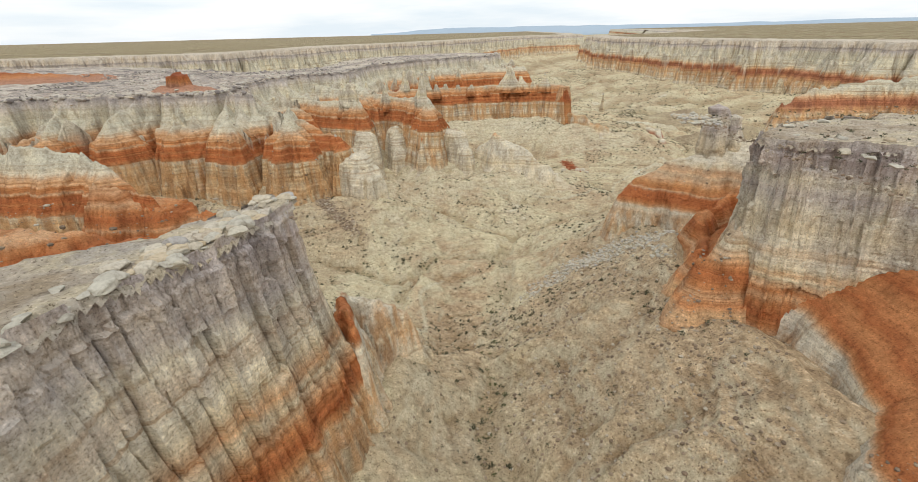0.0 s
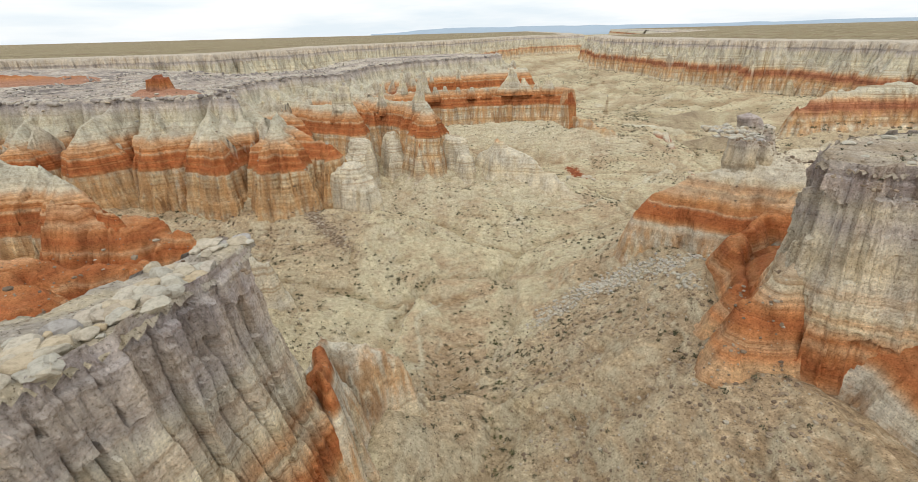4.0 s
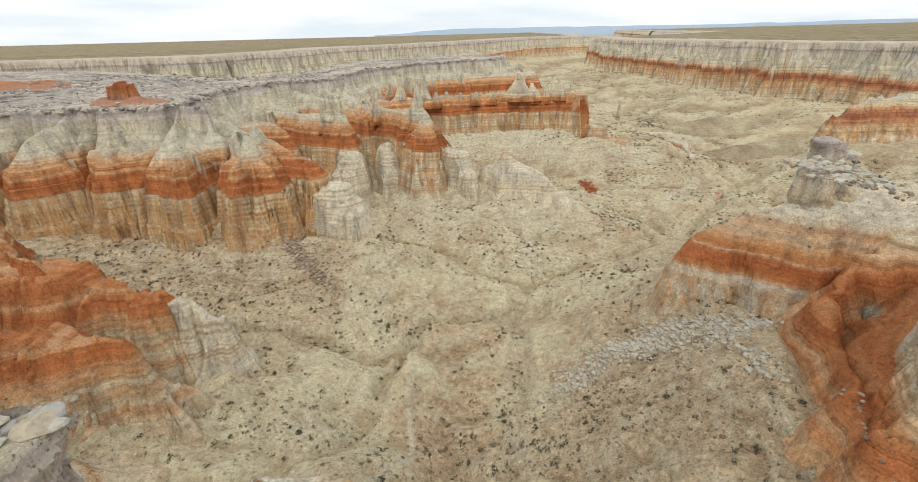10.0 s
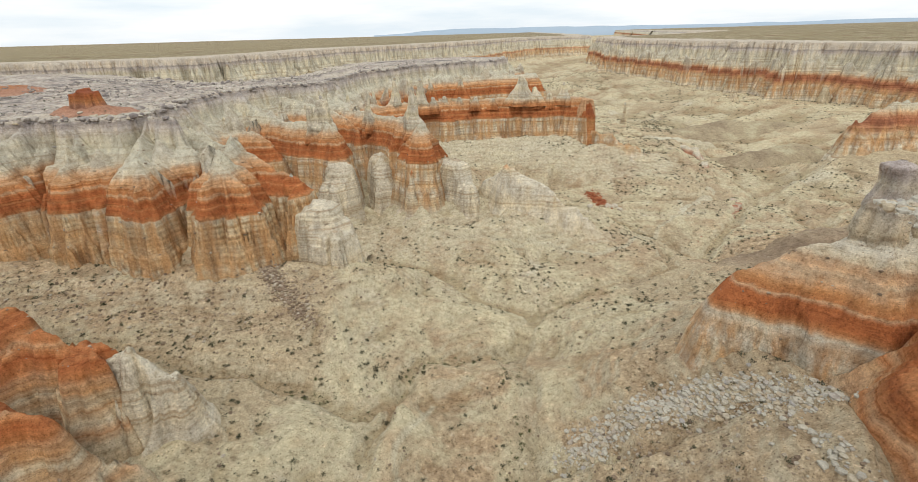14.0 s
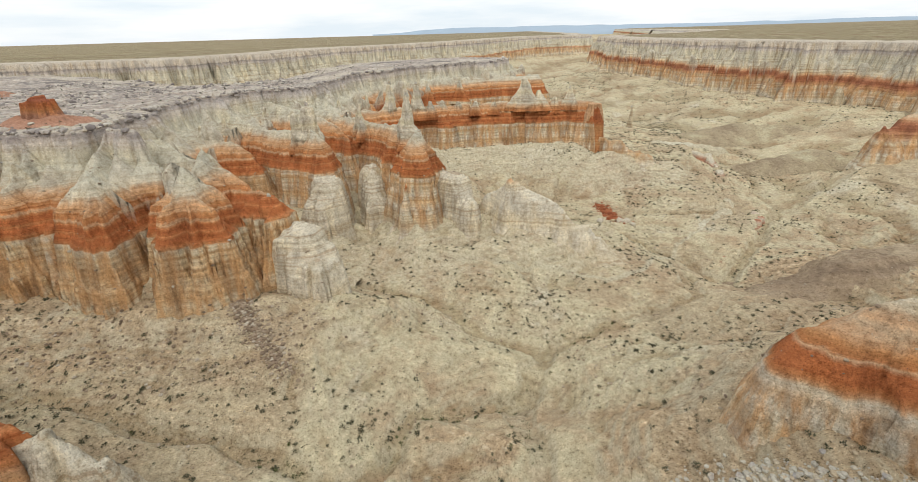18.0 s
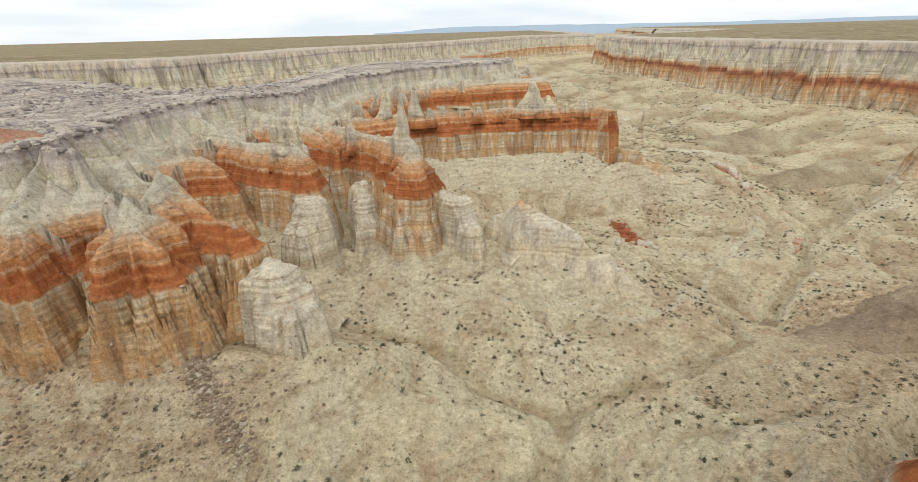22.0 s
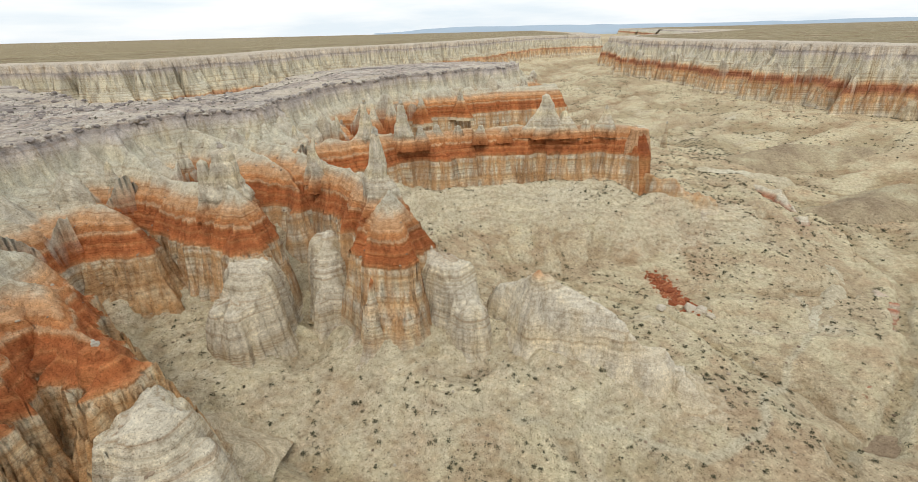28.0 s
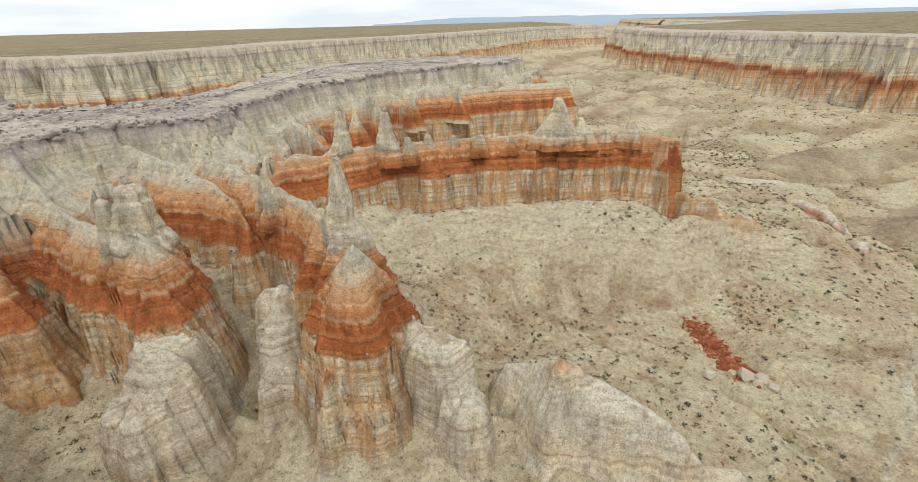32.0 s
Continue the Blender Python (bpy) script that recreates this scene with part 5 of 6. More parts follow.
# ---- spires ----
def spire(x, y, z0, z1, r0, r1, seed, label, material=None, lean=(0, 0), cap=0.0, squash=1.0):
    """A tapering column of beds, round and uneven, with a block of harder rock on its tip."""
    rng = np.random.default_rng(seed)
    thing = tagged(new("hoodoo"), label, "hoodoo", group="spires of the amphitheatre")
    thing.location = (x, y, z0)
    rows, n = max(24, int((z1 - z0) * 5)), 34
    v, a = np.linspace(0, 1, rows)[:, None], np.linspace(0, 2 * math.pi, n, endpoint=False)[None, :]
    z = (z1 - z0) * v + 0 * a
    bed = np.floor(z / 0.8 + 0.6 * vnoise(np.cos(a) * 1.3 + 5, z / 2, seed))
    r = r1 * (1 - 0.35 * v) + (r0 - r1) * (1 - v) ** 1.7
    r = r * (1 + 0.16 * (hash2(bed, bed * 0, seed + 1) - 0.5) + 0.36 * vnoise(np.cos(a) * 1.6 + 9, np.sin(a) * 1.6 + z / 6, seed + 2) + 0.26 * vnoise(np.cos(a) * 4, np.sin(a) * 4 + z / 3.5, seed + 3))
    r = r * (1 - 0.85 * smooth(0.94, 1.0, v))
    px, py = r * np.cos(a) + lean[0] * v ** 1.3 + 0.25 * vnoise(z / 2.2, z * 0, seed + 4), squash * r * np.sin(a) + lean[1] * v ** 1.3
    co = np.stack([px, py, z - 1.5 * (1 - v) ** 6], -1).reshape(-1, 3)
    idx = np.arange(rows * n).reshape(rows, n)
    nxt = np.roll(idx, -1, 1)
    quads = np.stack([idx[:-1], nxt[:-1], nxt[1:], idx[1:]], -1).reshape(-1, 4)
    ob = new("shaft", quad_mesh("shaft", co, quads))
    ob.data.materials.append(material or spire_rock)
    ob.parent = thing
    if cap:
        for k in range(3):
            c = new("cap_block", BOULDERS["pale"][(seed + k) % 6])
            c.parent = thing
            sc = cap * (1.0 - 0.28 * k)
            c.matrix_basis = Matrix.LocRotScale((lean[0] + 0.25 * cap * math.sin(3.0 * k), lean[1] + 0.2 * cap * math.cos(2.0 * k), z1 - z0 - 0.2 * cap + 0.5 * cap * k), Euler((0.2 * k, 0.1, 1.7 * k + seed)), (sc, sc, sc * 0.75))
    return thing


def stone(name, stops, rough=0.95):
    """Loose stone: its colour differs from piece to piece."""
    m, nt, b = shader(name, rough)
    g, vec = place_nodes(nt)
    oi = nt.nodes.new("ShaderNodeObjectInfo")
    rnd = calc(nt, "FRACT", calc(nt, "ADD", g.outputs["Random Per Island"], oi.outputs["Random"]))
    col = ramp(nt, rnd, stops)
    col = mixed(nt, "MULTIPLY", 0.8, col, ramp(nt, noise_at(nt, vec, 3.5, 7, 0.7), [(0.3, (0.6, 0.58, 0.56)), (0.52, (1, 1, 1)), (0.75, (1.2, 1.2, 1.2))]))
    nt.links.new(col, b.inputs["Base Color"])
    bp = add(nt, "ShaderNodeBump", Strength=0.8, Distance=0.15)
    nt.links.new(noise_at(nt, vec, 5.0, 8, 0.7), bp.inputs["Height"])
    nt.links.new(bp.outputs[0], b.inputs["Normal"])
    return m


pale_stone = stone("pale sandstone block", [(0, (0.42, 0.39, 0.33)), (0.5, (0.52, 0.49, 0.41)), (0.8, (0.46, 0.37, 0.25)), (1, (0.40, 0.38, 0.36))])
cream_stone = stone("cream cap rock block", [(0, (0.50, 0.44, 0.345)), (0.5, (0.56, 0.51, 0.42)), (0.8, (0.52, 0.42, 0.28)), (1, (0.48, 0.445, 0.40))])
red_stone = stone("red mudstone block", [(0, (0.22, 0.065, 0.03)), (0.6, (0.33, 0.11, 0.05)), (1, (0.42, 0.20, 0.10))])
brown_stone = stone("brown scree stone", [(0, (0.17, 0.125, 0.09)), (0.4, (0.27, 0.20, 0.14)), (0.75, (0.36, 0.29, 0.21)), (1, (0.47, 0.42, 0.34))])


def boulder_mesh(name, material, seed):
    """An angular block: a ball cut by planes, roughened."""
    rng = random.Random(seed)
    bm = bmesh.new()
    bmesh.ops.create_icosphere(bm, subdivisions=3, radius=1.0)
    planes = [(Vector((rng.gauss(0, 1), rng.gauss(0, 1), rng.gauss(0, 0.8))).normalized(), rng.uniform(0.55, 0.85)) for _ in range(11)]
    for v in bm.verts:
        p = v.co.copy()
        for nrm, dist in planes:
            over = p.dot(nrm) - dist
            if over > 0:
                p -= nrm * over
        v.co = p * (1 + 0.08 * noise.noise(p * 2.3 + Vector((seed, 0, 0)))) * 0.8
    for f in bm.faces:
        f.smooth = False
    me = bpy.data.meshes.new(name)
    bm.to_mesh(me)
    bm.free()
    me.materials.append(material)
    return me


BOULDERS = {kind: [boulder_mesh("boulder", mat, 10 * k + n) for n in range(6)] for k, (kind, mat) in enumerate((("pale", pale_stone), ("red", red_stone), ("brown", brown_stone), ("cream", cream_stone)))}


def boulder(x, y, size, kind, n, label, group, squash=0.7, name="boulder"):
    ob = new(name, BOULDERS[kind][n % 6])
    rng = random.Random(n * 7 + 3)
    z = float(land(np.array([x]), np.array([y]))[0])
    sx, sy = size * rng.uniform(0.8, 1.3), size * rng.uniform(0.8, 1.2)
    ob.matrix_basis = Matrix.LocRotScale((x, y, z + 0.25 * size * squash), Euler((rng.uniform(-0.15, 0.15), rng.uniform(-0.15, 0.15), rng.uniform(0, 6.3))), (sx, sy, size * squash))
    return tagged(ob, label, "boulder", group)


PALE_SPIRE = "slender pale spire with a cap of harder rock"
spire(-34.6, 150.3, 36.5, 45.8, 3.6, 1.7, 701, "thick knobbed white and yellow spire on a red dome", cap=0.9, lean=(0.3, 0))
spire(-37.4, 149.8, 36.5, 44.2, 2.3, 0.9, 702, "short pale pinnacle beside a thicker spire")
spire(-11.3, 151, 36.5, 47.6, 3.2, 0.75, 703, PALE_SPIRE, cap=0.8, lean=(0.4, -0.6))
spire(-25.3, 165, 37, 44.2, 1.9, 0.4, 704, "thin white pinnacle on a red ridge", lean=(0.4, 0))
spire(-24.6, 163.2, 36, 41, 1.7, 0.4, 705, "short white pinnacle on a red ridge")
spire(-20.6, 193.4, 36, 46.4, 3.0, 0.9, 706, PALE_SPIRE, cap=0.8)
spire(-12.3, 195.8, 36, 45.6, 3.0, 1.2, 707, PALE_SPIRE, cap=1.0)
spire(23.5, 203, 37, 46.2, 6.0, 1.4, 708, "broad white pyramid on a red wall", squash=0.8)
spire(28.5, 203, 37, 42, 4.0, 1.0, 709, "white shoulder of a broad pyramid")
spire(38.6, 202, 37, 42.6, 2.6, 0.8, 710, PALE_SPIRE, cap=0.7)
for k, (sx, sy, st) in enumerate(((-4, 199, 40.0), (1, 200.5, 39.3), (7, 201, 39.2), (13, 202, 38.6), (30, 202, 39.6), (33.5, 201.5, 39.9), (-8, 196, 40.2))):
    spire(sx, sy, 36, st, 2.3, 0.8, 720 + k, "low white dome along the top of a red wall", squash=0.7)
spire(46.4, 199.5, 33, 37.8, 3.4, 3.0, 731, "dark red block on the end of a wall", squash=0.8, material=red_cap)
spire(45.2, 70.6, 36.5, 47.6, 2.6, 2.1, 732, "stout grey jointed pillar on a pale spur", material=near_rock)
spire(48.2, 70.8, 37, 45.8, 2.6, 1.6, 733, "grey shoulder of a jointed pillar", material=near_rock)
spire(-32.6, 116, 32, 35.0, 2.6, 1.5, 734, "red knob with a white boulder on top", cap=0.6)
for k, (sx, sy, st) in enumerate(((-52, 170, 43.5), (-44, 182, 43), (-36, 188, 42.5), (-30, 203, 42), (-24, 222, 42.5), (-20, 232, 43.2), (-12, 250, 42), (2, 262, 42), (-60, 150, 42), (-58, 158, 42.5))):
    spire(sx, sy, 32, st, 3.8, 0.5, 740 + k, "white fluted pinnacle in front of the mesa wall")
for k, (sx, sy, st) in enumerate(((176.4, 340, 23), (192, 420, 26), (188, 372, 27), (183, 470, 26), (205, 300, 28))):
    spire(sx, sy, 8, st, 9, 2.2, 760 + k, "pale knob at the foot of the far wall")
spire(88, 281, 6, 24, 2.6, 0.8, 770, "lone dark pinnacle on the canyon floor", cap=0.8)

# ---- blocks ----
rng = random.Random(5)
for k in range(95):
    y = rng.uniform(-14, 26.8)
    x = np.interp(y, [-12, 5, 13, 18, 27], [-21, -17.9, -15.8, -14.8, -14.6]) - abs(rng.gauss(0.0, 0.9 if k % 3 else 2.2)) + 0.15
    boulder(x, y, 0.3 + 0.8 * rng.random() ** 1.7, "pale", k, "pale flat slab on the rim of a grey fin", "slabs on the fin", 0.45, "slab")
for k, (bx, by, sz) in enumerate(((-17.2, 20.8, 1.0), (-16, 21.1, 0.95), (-15.5, 19.2, 0.9), (-16.6, 18.2, 0.8), (-15.3, 17.4, 0.8), (-17.8, 14.2, 0.9), (-18.6, 22.3, 0.7))):
    boulder(bx, by, sz, "pale", 40 + k, "rounded pale boulder on top of a grey fin", "boulders on the fin", 0.8)
for k in range(70):
    y = rng.uniform(9, 26.6)
    x = np.interp(y, [5, 13, 18, 24, 27], [-18.6, -16.6, -15.8, -15.6, -15.6]) + rng.uniform(-1.9, 0.7)
    boulder(x, y, rng.uniform(0.35, 0.95), "cream", 200 + k, "angular cream block of broken cap rock on a fin", "broken cap blocks", 0.55, "block")
for k in range(26):
    y = rng.uniform(24, 50)
    x = 33 + abs(rng.gauss(0, 8)) + 0.4 * abs(y - 37)
    boulder(x, y, rng.uniform(0.3, 0.9), "pale", 60 + k, "flat slab on the top of a grey mesa", "slabs on the mesa", 0.4, "slab")
for k in range(60):
    t = rng.random() ** 1.2
    boulder(42.6 + 1.2 * t + rng.gauss(0, 0.5 + 1.1 * t), 167 - 12.5 * t + rng.gauss(0, 1.0), 0.25 + 0.85 * rng.random() ** 2, "red", k, "red block of a rockfall on the canyon floor", "red rockfall")
for k, (bx, by, sz) in enumerate(((43.4, 154.4, 2.0), (45.0, 153.4, 1.5), (41.8, 155.4, 1.0), (38.4, 155, 1.2), (46.2, 152.2, 1.0), (43.8, 152.4, 1.1))):
    boulder(bx, by, sz, "cream", 90 + k, "large white block below a red rockfall", "white blocks")
for k in range(60):
    t = rng.random()
    boulder(np.interp(t, [0, 0.35, 0.7, 1], [13, 21, 28, 34]) + rng.gauss(0, 1.0), np.interp(t, [0, 0.35, 0.7, 1], [67, 67, 66, 61]) + rng.gauss(0, 1.2), rng.uniform(0.14, 0.42), "pale", 100 + k, "pale fallen block on a stony slope", "fallen blocks")
for k in range(40):
    a = rng.uniform(0, 1)
    boulder(np.interp(a, [0, 0.4, 1], [-110, -75, -64]) + rng.gauss(0, 3), np.interp(a, [0, 0.4, 1], [119, 121, 126]) + rng.gauss(0, 1.5), rng.uniform(0.4, 1.1), "pale", 160 + k, "pale slab along the mesa rim", "rim slabs", 0.4, "slab")

ICO = bmesh.new()
bmesh.ops.create_icosphere(ICO, subdivisions=1, radius=1.0)
ICO_V = np.array([v.co[:] for v in ICO.verts])
ICO_F = np.array([[v.index for v in f.verts] for f in ICO.faces])
ICO.free()


def rubble(name, xs, ys, sizes, material, label, seed):
    """Many small stones lying on the land, as one object."""
    g = np.random.default_rng(seed)
    n = len(xs)
    zs = land(xs, ys)
    v = ICO_V[None] * (1 + 0.35 * (g.random((n, len(ICO_V), 1)) - 0.5)) * np.stack([g.uniform(0.7, 1.3, n), g.uniform(0.7, 1.3, n), g.uniform(0.45, 0.8, n)], -1)[:, None, :] * sizes[:, None, None]
    a = g.uniform(0, 6.3, n)
    c, s = np.cos(a)[:, None], np.sin(a)[:, None]
    co = np.stack([v[..., 0] * c - v[..., 1] * s + xs[:, None], v[..., 0] * s + v[..., 1] * c + ys[:, None], v[..., 2] + zs[:, None] + 0.15 * sizes[:, None]], -1)
    f = ICO_F[None] + (np.arange(n) * len(ICO_V))[:, None, None]
    ob = new(name, quad_mesh(name, co.reshape(-1, 3), f.reshape(-1, 3), flat=True))
    ob.data.materials.append(material)
    return tagged(ob, label, "rocks", kind="stuff")


def strewn(g, n, pts, spread):
    """Points strewn along a polyline."""
    pts = np.array(pts, float)
    t = g.uniform(0, len(pts) - 1, n)
    k = np.arange(len(pts))
    return np.interp(t, k, pts[:, 0]) + g.normal(0, spread, n), np.interp(t, k, pts[:, 1]) + g.normal(0, spread, n)


G = np.random.default_rng(11)
x, y = G.uniform(2, 33, 9000), G.uniform(8, 64, 9000)
ok = (fbm(x, y, 7, 3, 90) > -0.25) & (x > 2 + 10 * G.random(9000))
rubble("scree", x[ok], y[ok], 0.04 + 0.24 * G.random(ok.sum()) ** 5, brown_stone, "brown and grey stones strewn over a steep slope", 1)
x, y = strewn(G, 2600, [(13, 66), (21, 67.5), (28, 66), (33, 60), (32, 50)], 1.5)
rubble("scree", x, y, 0.09 + 0.36 * G.random(2600) ** 3, pale_stone, "pale broken stones in a band across the slope", 2)
x, y = strewn(G, 1500, [(-36.8, 105.5), (-34.6, 102), (-31, 97), (-24, 90)], 0.8)
ok = land(x, y) - on_ground(x, y) < 0.1
rubble("scree", x[ok], y[ok], 0.08 + 0.32 * G.random(ok.sum()) ** 3, brown_stone, "stones fallen down a chute between buttresses", 3)
x, y = strewn(G, 1900, [(42.6, 168), (42.8, 164), (43.4, 158), (44.2, 154.5)], 1.1)
rubble("scree", x, y, 0.10 + 0.35 * G.random(1900) ** 2.5, red_stone, "small red stones of a rockfall", 4)
x, y = G.uniform(-75, 95, 15000), G.uniform(14, 195, 15000)
ok = fbm(x, y, 10, 3, 91) > -0.05
rubble("pebbles", x[ok], y[ok], 0.06 + 0.22 * G.random(ok.sum()) ** 5, brown_stone, "scattered stones on the canyon floor", 5)
x, y = strewn(G, 2600, [(-120, 90), (-90, 96), (-65, 95), (-40, 93), (-22, 100)], 4.5)
rubble("scree", x, y, 0.07 + 0.3 * G.random(2600) ** 4, brown_stone, "stones below the buttresses of the mesa wall", 6)


cap_stone = stone("grey cap rock block", [(0, (0.20, 0.175, 0.165)), (0.4, (0.33, 0.295, 0.27)), (0.75, (0.45, 0.405, 0.35)), (1, (0.55, 0.51, 0.44))])
x, y = G.uniform(-150, 48, 90000), G.uniform(90, 352, 90000)
hm = left_mesa(x, y)
ok = (hm > 45.6) & (hm < 46.9) & (left_mesa(x + 0.9, y - 0.9) < 45.3)
x, y = x[ok][:3200], y[ok][:3200]
rubble("rim_blocks", x, y, 0.25 + 0.75 * G.random(len(x)) ** 2.5, cap_stone, "broken grey blocks along the rim of the mesa", 7)
x, y = G.uniform(-140, -40, 9000), G.uniform(112, 220, 9000)
ok = (left_mesa(x, y) > 46.4) & (fbm(x, y, 8, 3, 93) > 0.0)
rubble("rim_blocks", x[ok], y[ok], 0.15 + 0.6 * G.random(ok.sum()) ** 4, cap_stone, "grey stones and slabs strewn on the mesa top", 8)


# ---- shrubs ----
def leaves(name, stops):
    m, nt, b = shader(name, 0.8)
    g = nt.nodes.new("ShaderNodeNewGeometry")
    oi = nt.nodes.new("ShaderNodeObjectInfo")
    nt.links.new(ramp(nt, calc(nt, "FRACT", calc(nt, "ADD", g.outputs["Random Per Island"], oi.outputs["Random"])), stops), b.inputs["Base Color"])
    return m


sage = leaves("grey-green sage leaves", [(0, (0.055, 0.055, 0.035)), (0.5, (0.085, 0.085, 0.05)), (0.8, (0.12, 0.115, 0.07)), (1, (0.16, 0.14, 0.09))])
twig, _, twig_b = shader("dry grey twigs", 0.9)
twig_b.inputs["Base Color"].default_value = (0.13, 0.10, 0.075, 1)


def tufts(g, n, leaf):
    """Leaf triangles filling a low uneven dome of radius 1: points of n leaves."""
    a, r, h = g.uniform(0, 6.283, n), np.sqrt(g.random(n)), g.random(n)
    lobes = 0.75 + 0.3 * np.sin(3 * a + g.uniform(0, 6)) * g.random(n)
    c = np.stack([r * lobes * np.cos(a), r * lobes * np.sin(a), 0.08 + h * 0.85 * np.sqrt(np.maximum(0, 1 - (r * 0.9) ** 2))], -1)
    return c[:, None, :] + g.normal(0, leaf, (n, 3, 3))


shrub_meshes = []
for k in range(6):
    g = np.random.default_rng(60 + k)
    co = tufts(g, 110, 0.13).reshape(-1, 3)
    fm = quad_mesh("foliage", co, np.arange(len(co)).reshape(-1, 3), flat=True)
    fm.materials.append(sage)
    st = []
    for _ in range(7):
        a, w, l = g.uniform(0, 6.28), 0.03, g.uniform(0.4, 0.7)
        st += [(w, 0, -0.15), (-w, 0.02, -0.15), (math.cos(a) * l, math.sin(a) * l, l)]
    sm = quad_mesh("stems", np.array(st), np.arange(len(st)).reshape(-1, 3), flat=True)
    sm.materials.append(twig)
    shrub_meshes.append((fm, sm))


def open_ground(x, y):
    """Where only soil lies, neither rock nor steep slope."""
    h = land(x, y)
    g = on_ground(x, y)
    slope = np.hypot(on_ground(x + 0.6, y) - g, on_ground(x, y + 0.6) - g) / 0.6
    return (h - g < 0.02) & (slope < 0.85), g


G = np.random.default_rng(21)
n = 62000
x, y = G.uniform(-80, 125, n), G.uniform(24, 320, n)
thick = 0.42 + 1.0 * fbm(x, y, 14, 3, 95) + 0.25 * fbm(x, y, 3, 2, 96)
ok = G.random(n) < np.clip(thick, 0.05, 1) * 0.8
x, y = x[ok], y[ok]
ok, z = open_ground(x, y)
x, y, z = x[ok], y[ok], z[ok]
size = 0.18 + 0.34 * G.random(len(x)) ** 2.6
near = np.flatnonzero((x > -32) & (x < 62) & (y > 66) & (y < 150) & (size > 0.22))[:300]
for k in near:
    s = float(size[k])
    shrub = tagged(new("shrub"), "low dark sagebrush on bare ground", "shrub", "sagebrush")
    shrub.matrix_basis = Matrix.LocRotScale((x[k], y[k], z[k]), Euler((0, 0, G.uniform(0, 6.3))), (s, s * G.uniform(0.8, 1.2), s * G.uniform(0.7, 1.0)))
    fm, sm = shrub_meshes[int(k) % 6]
    for nm, me in (("foliage", fm), ("stems", sm)):
        o = new(nm, me)
        o.parent = shrub
rest = np.setdiff1d(np.arange(len(x)), near)
G2 = np.random.default_rng(22)
m = len(rest)
pool = np.stack([tufts(G2, 26, 0.22) for _ in range(24)])
co = pool[G2.integers(0, 24, m)] * size[rest][:, None, None, None]
co = co + np.stack([x[rest], y[rest], z[rest] - 0.03], -1)[:, None, None, :]
scrub = new("scrub", quad_mesh("scrub", co.reshape(-1, 3), np.arange(m * 26 * 3).reshape(-1, 3), flat=True))
scrub.data.materials.append(sage)
tagged(scrub, "low dark scrub dotted over the canyon floor", "shrubs", kind="stuff")

x, y = G.uniform(30, 215, 15000), G.uniform(185, 620, 15000)
ok = G.random(15000) < np.clip(0.45 + 0.9 * fbm(x, y, 30, 3, 97), 0.05, 1)
x, y = x[ok], y[ok]
ok, z = open_ground(x, y)
x, y, z = x[ok], y[ok], z[ok]
m = len(x)
co = pool[G2.integers(0, 24, m)] * (0.25 + 0.5 * G2.random(m) ** 2)[:, None, None, None] + np.stack([x, y, z - 0.03], -1)[:, None, None, :]
beyond = new("scrub", quad_mesh("scrub", co.reshape(-1, 3), np.arange(m * 26 * 3).reshape(-1, 3), flat=True))
beyond.data.materials.append(sage)
tagged(beyond, "dark scrub on the far canyon floor", "shrubs", kind="stuff")
x, y = G.uniform(33, 100, 900), G.uniform(8, 56, 900)
x2, y2 = G.uniform(-140, -20, 2600), G.uniform(112, 300, 2600)
x, y = np.r_[x, x2], np.r_[y, y2]
z = land(x, y)
ok = (z > 45.8) & (np.abs(land(x + 0.5, y) - z) < 0.3)
x, y, z = x[ok], y[ok], z[ok]
m = len(x)
co = pool[G2.integers(0, 24, m)] * (0.1 + 0.3 * G2.random(m) ** 2)[:, None, None, None] + np.stack([x, y, z - 0.03], -1)[:, None, None, :]
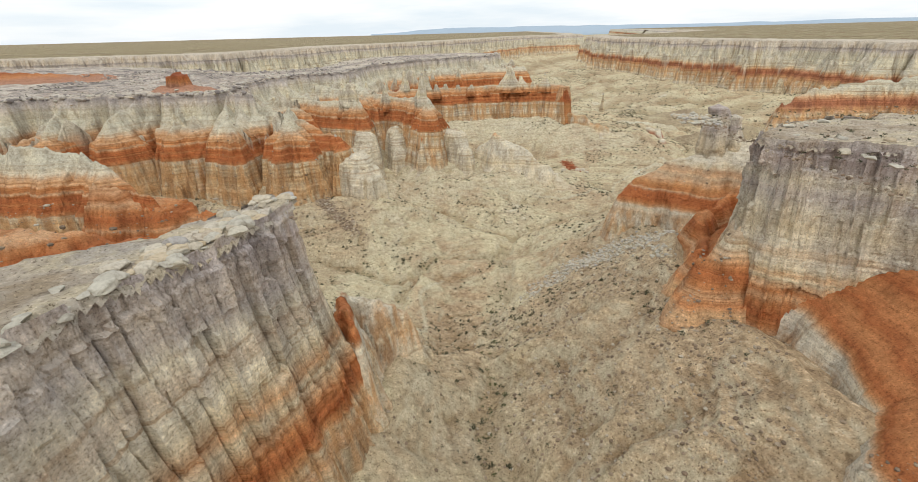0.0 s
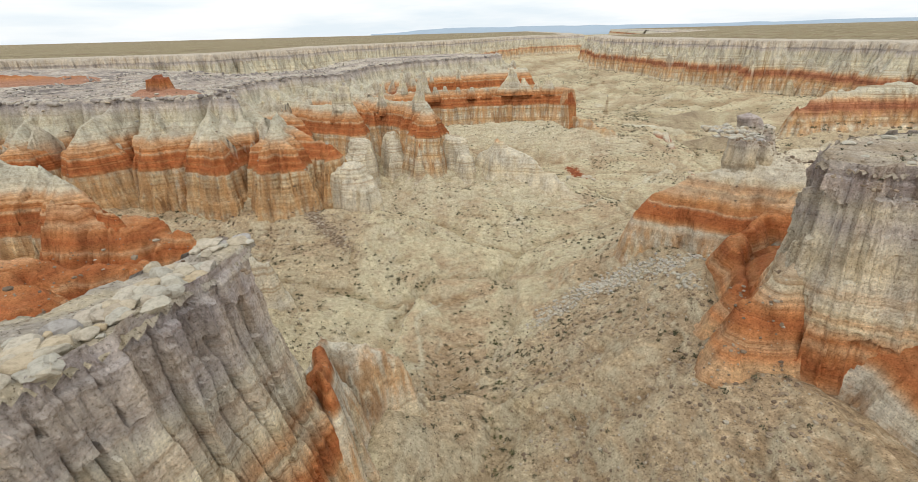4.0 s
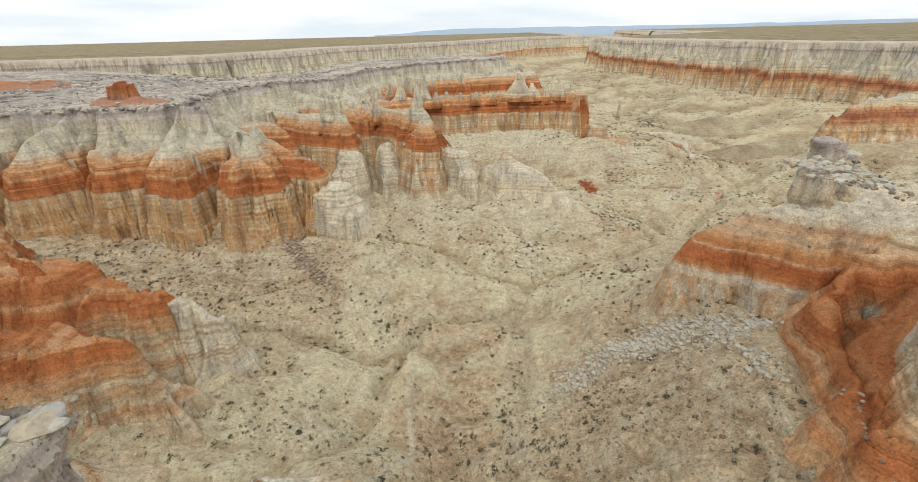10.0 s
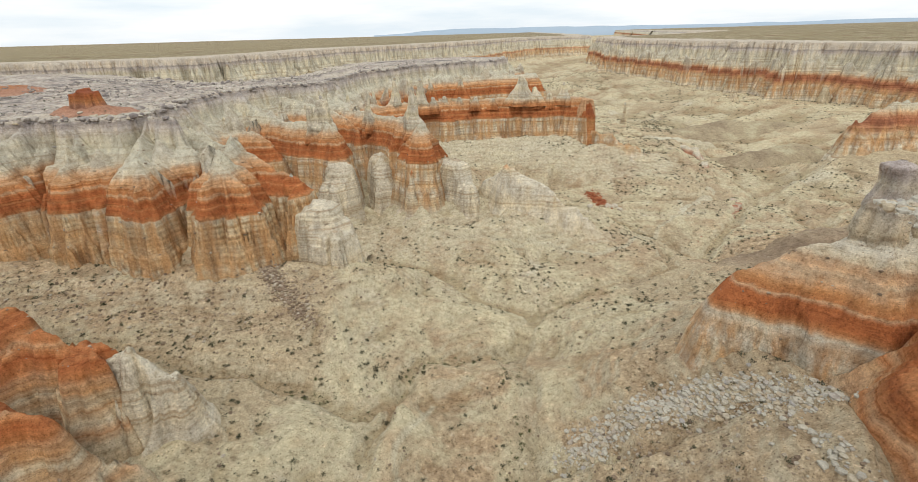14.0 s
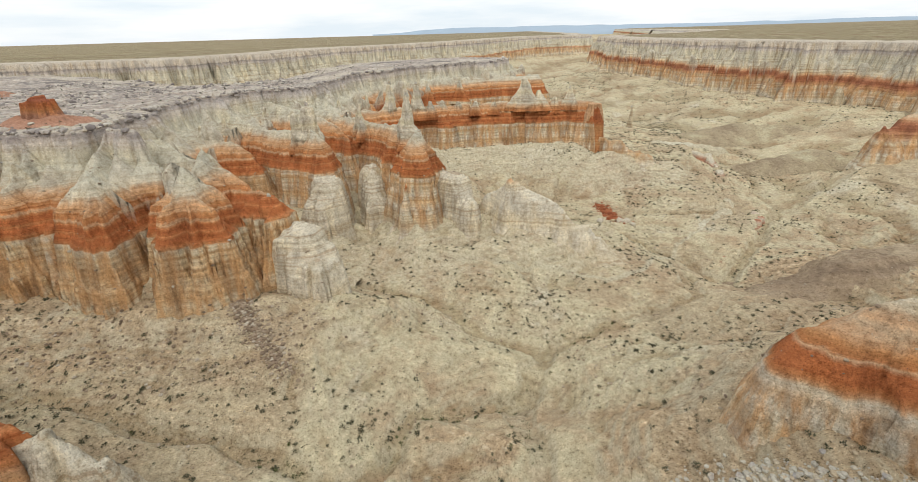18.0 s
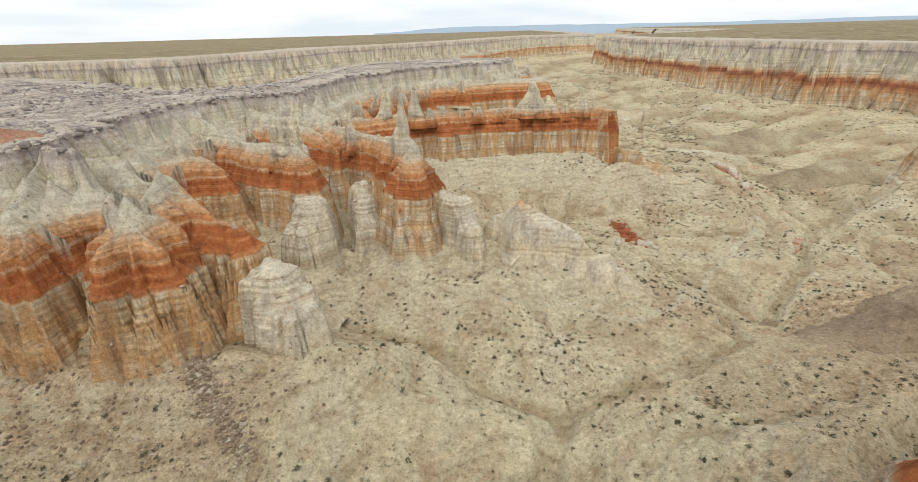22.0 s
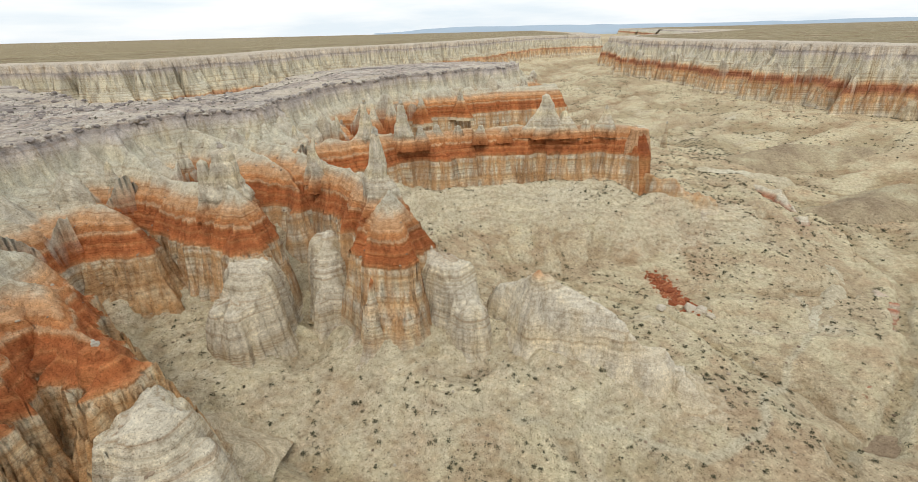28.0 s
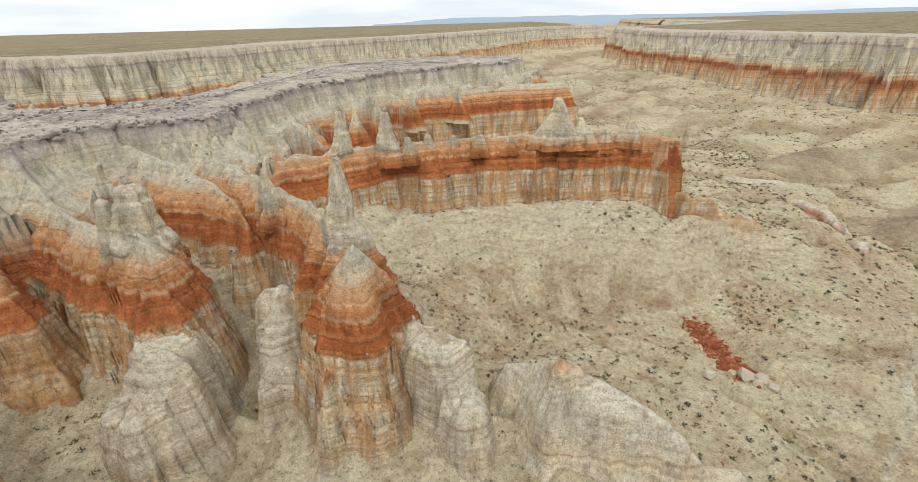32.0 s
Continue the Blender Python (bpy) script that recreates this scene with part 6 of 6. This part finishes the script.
tops = new("scrub", quad_mesh("scrub", co.reshape(-1, 3), np.arange(m * 26 * 3).reshape(-1, 3), flat=True))
tops.data.materials.append(sage)
tagged(tops, "sparse dark scrub on the mesa tops", "shrubs", kind="stuff")

x, y = strewn(G, 230, [(4.6, 18), (3.4, 28), (4, 40), (4.4, 50), (6.8, 66), (9, 78), (9.5, 92), (17, 105), (35, 109)], 1.2)
x2, y2 = strewn(G, 150, [(-45, 84), (-24, 78), (-14, 76), (-5, 86), (4.5, 89)], 1.1)
x, y = np.r_[x, x2], np.r_[y, y2]
ok, z = open_ground(x, y)
x, y, z = x[ok], y[ok], z[ok]
m = len(x)
co = pool[G2.integers(0, 24, m)] * (0.15 + 0.32 * G2.random(m) ** 2)[:, None, None, None] + np.stack([x, y, z - 0.03], -1)[:, None, None, :]
brush = new("scrub", quad_mesh("scrub", co.reshape(-1, 3), np.arange(m * 26 * 3).reshape(-1, 3), flat=True))
brush.data.materials.append(leaves("green wash brush leaves", [(0, (0.06, 0.07, 0.03)), (0.5, (0.10, 0.11, 0.045)), (1, (0.17, 0.16, 0.08))]))
tagged(brush, "green brush along the bed of a dry wash", "shrubs", kind="stuff")

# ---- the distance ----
# the blue of distance haze is put into the hills' base colour
haze, hz, hb = shader("far hills with haze in colour", 1.0)
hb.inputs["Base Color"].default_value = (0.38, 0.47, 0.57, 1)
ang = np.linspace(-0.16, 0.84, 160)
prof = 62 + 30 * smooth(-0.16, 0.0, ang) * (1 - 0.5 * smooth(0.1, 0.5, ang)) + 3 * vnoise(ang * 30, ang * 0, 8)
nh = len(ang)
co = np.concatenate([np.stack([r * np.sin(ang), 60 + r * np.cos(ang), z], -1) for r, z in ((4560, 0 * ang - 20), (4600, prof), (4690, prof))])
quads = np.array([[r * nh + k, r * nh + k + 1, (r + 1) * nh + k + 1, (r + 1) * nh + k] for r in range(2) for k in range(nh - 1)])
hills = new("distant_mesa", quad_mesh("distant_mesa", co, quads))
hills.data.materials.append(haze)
tagged(hills, "long mesa on the horizon, coloured blue for haze", "hills", kind="structure")
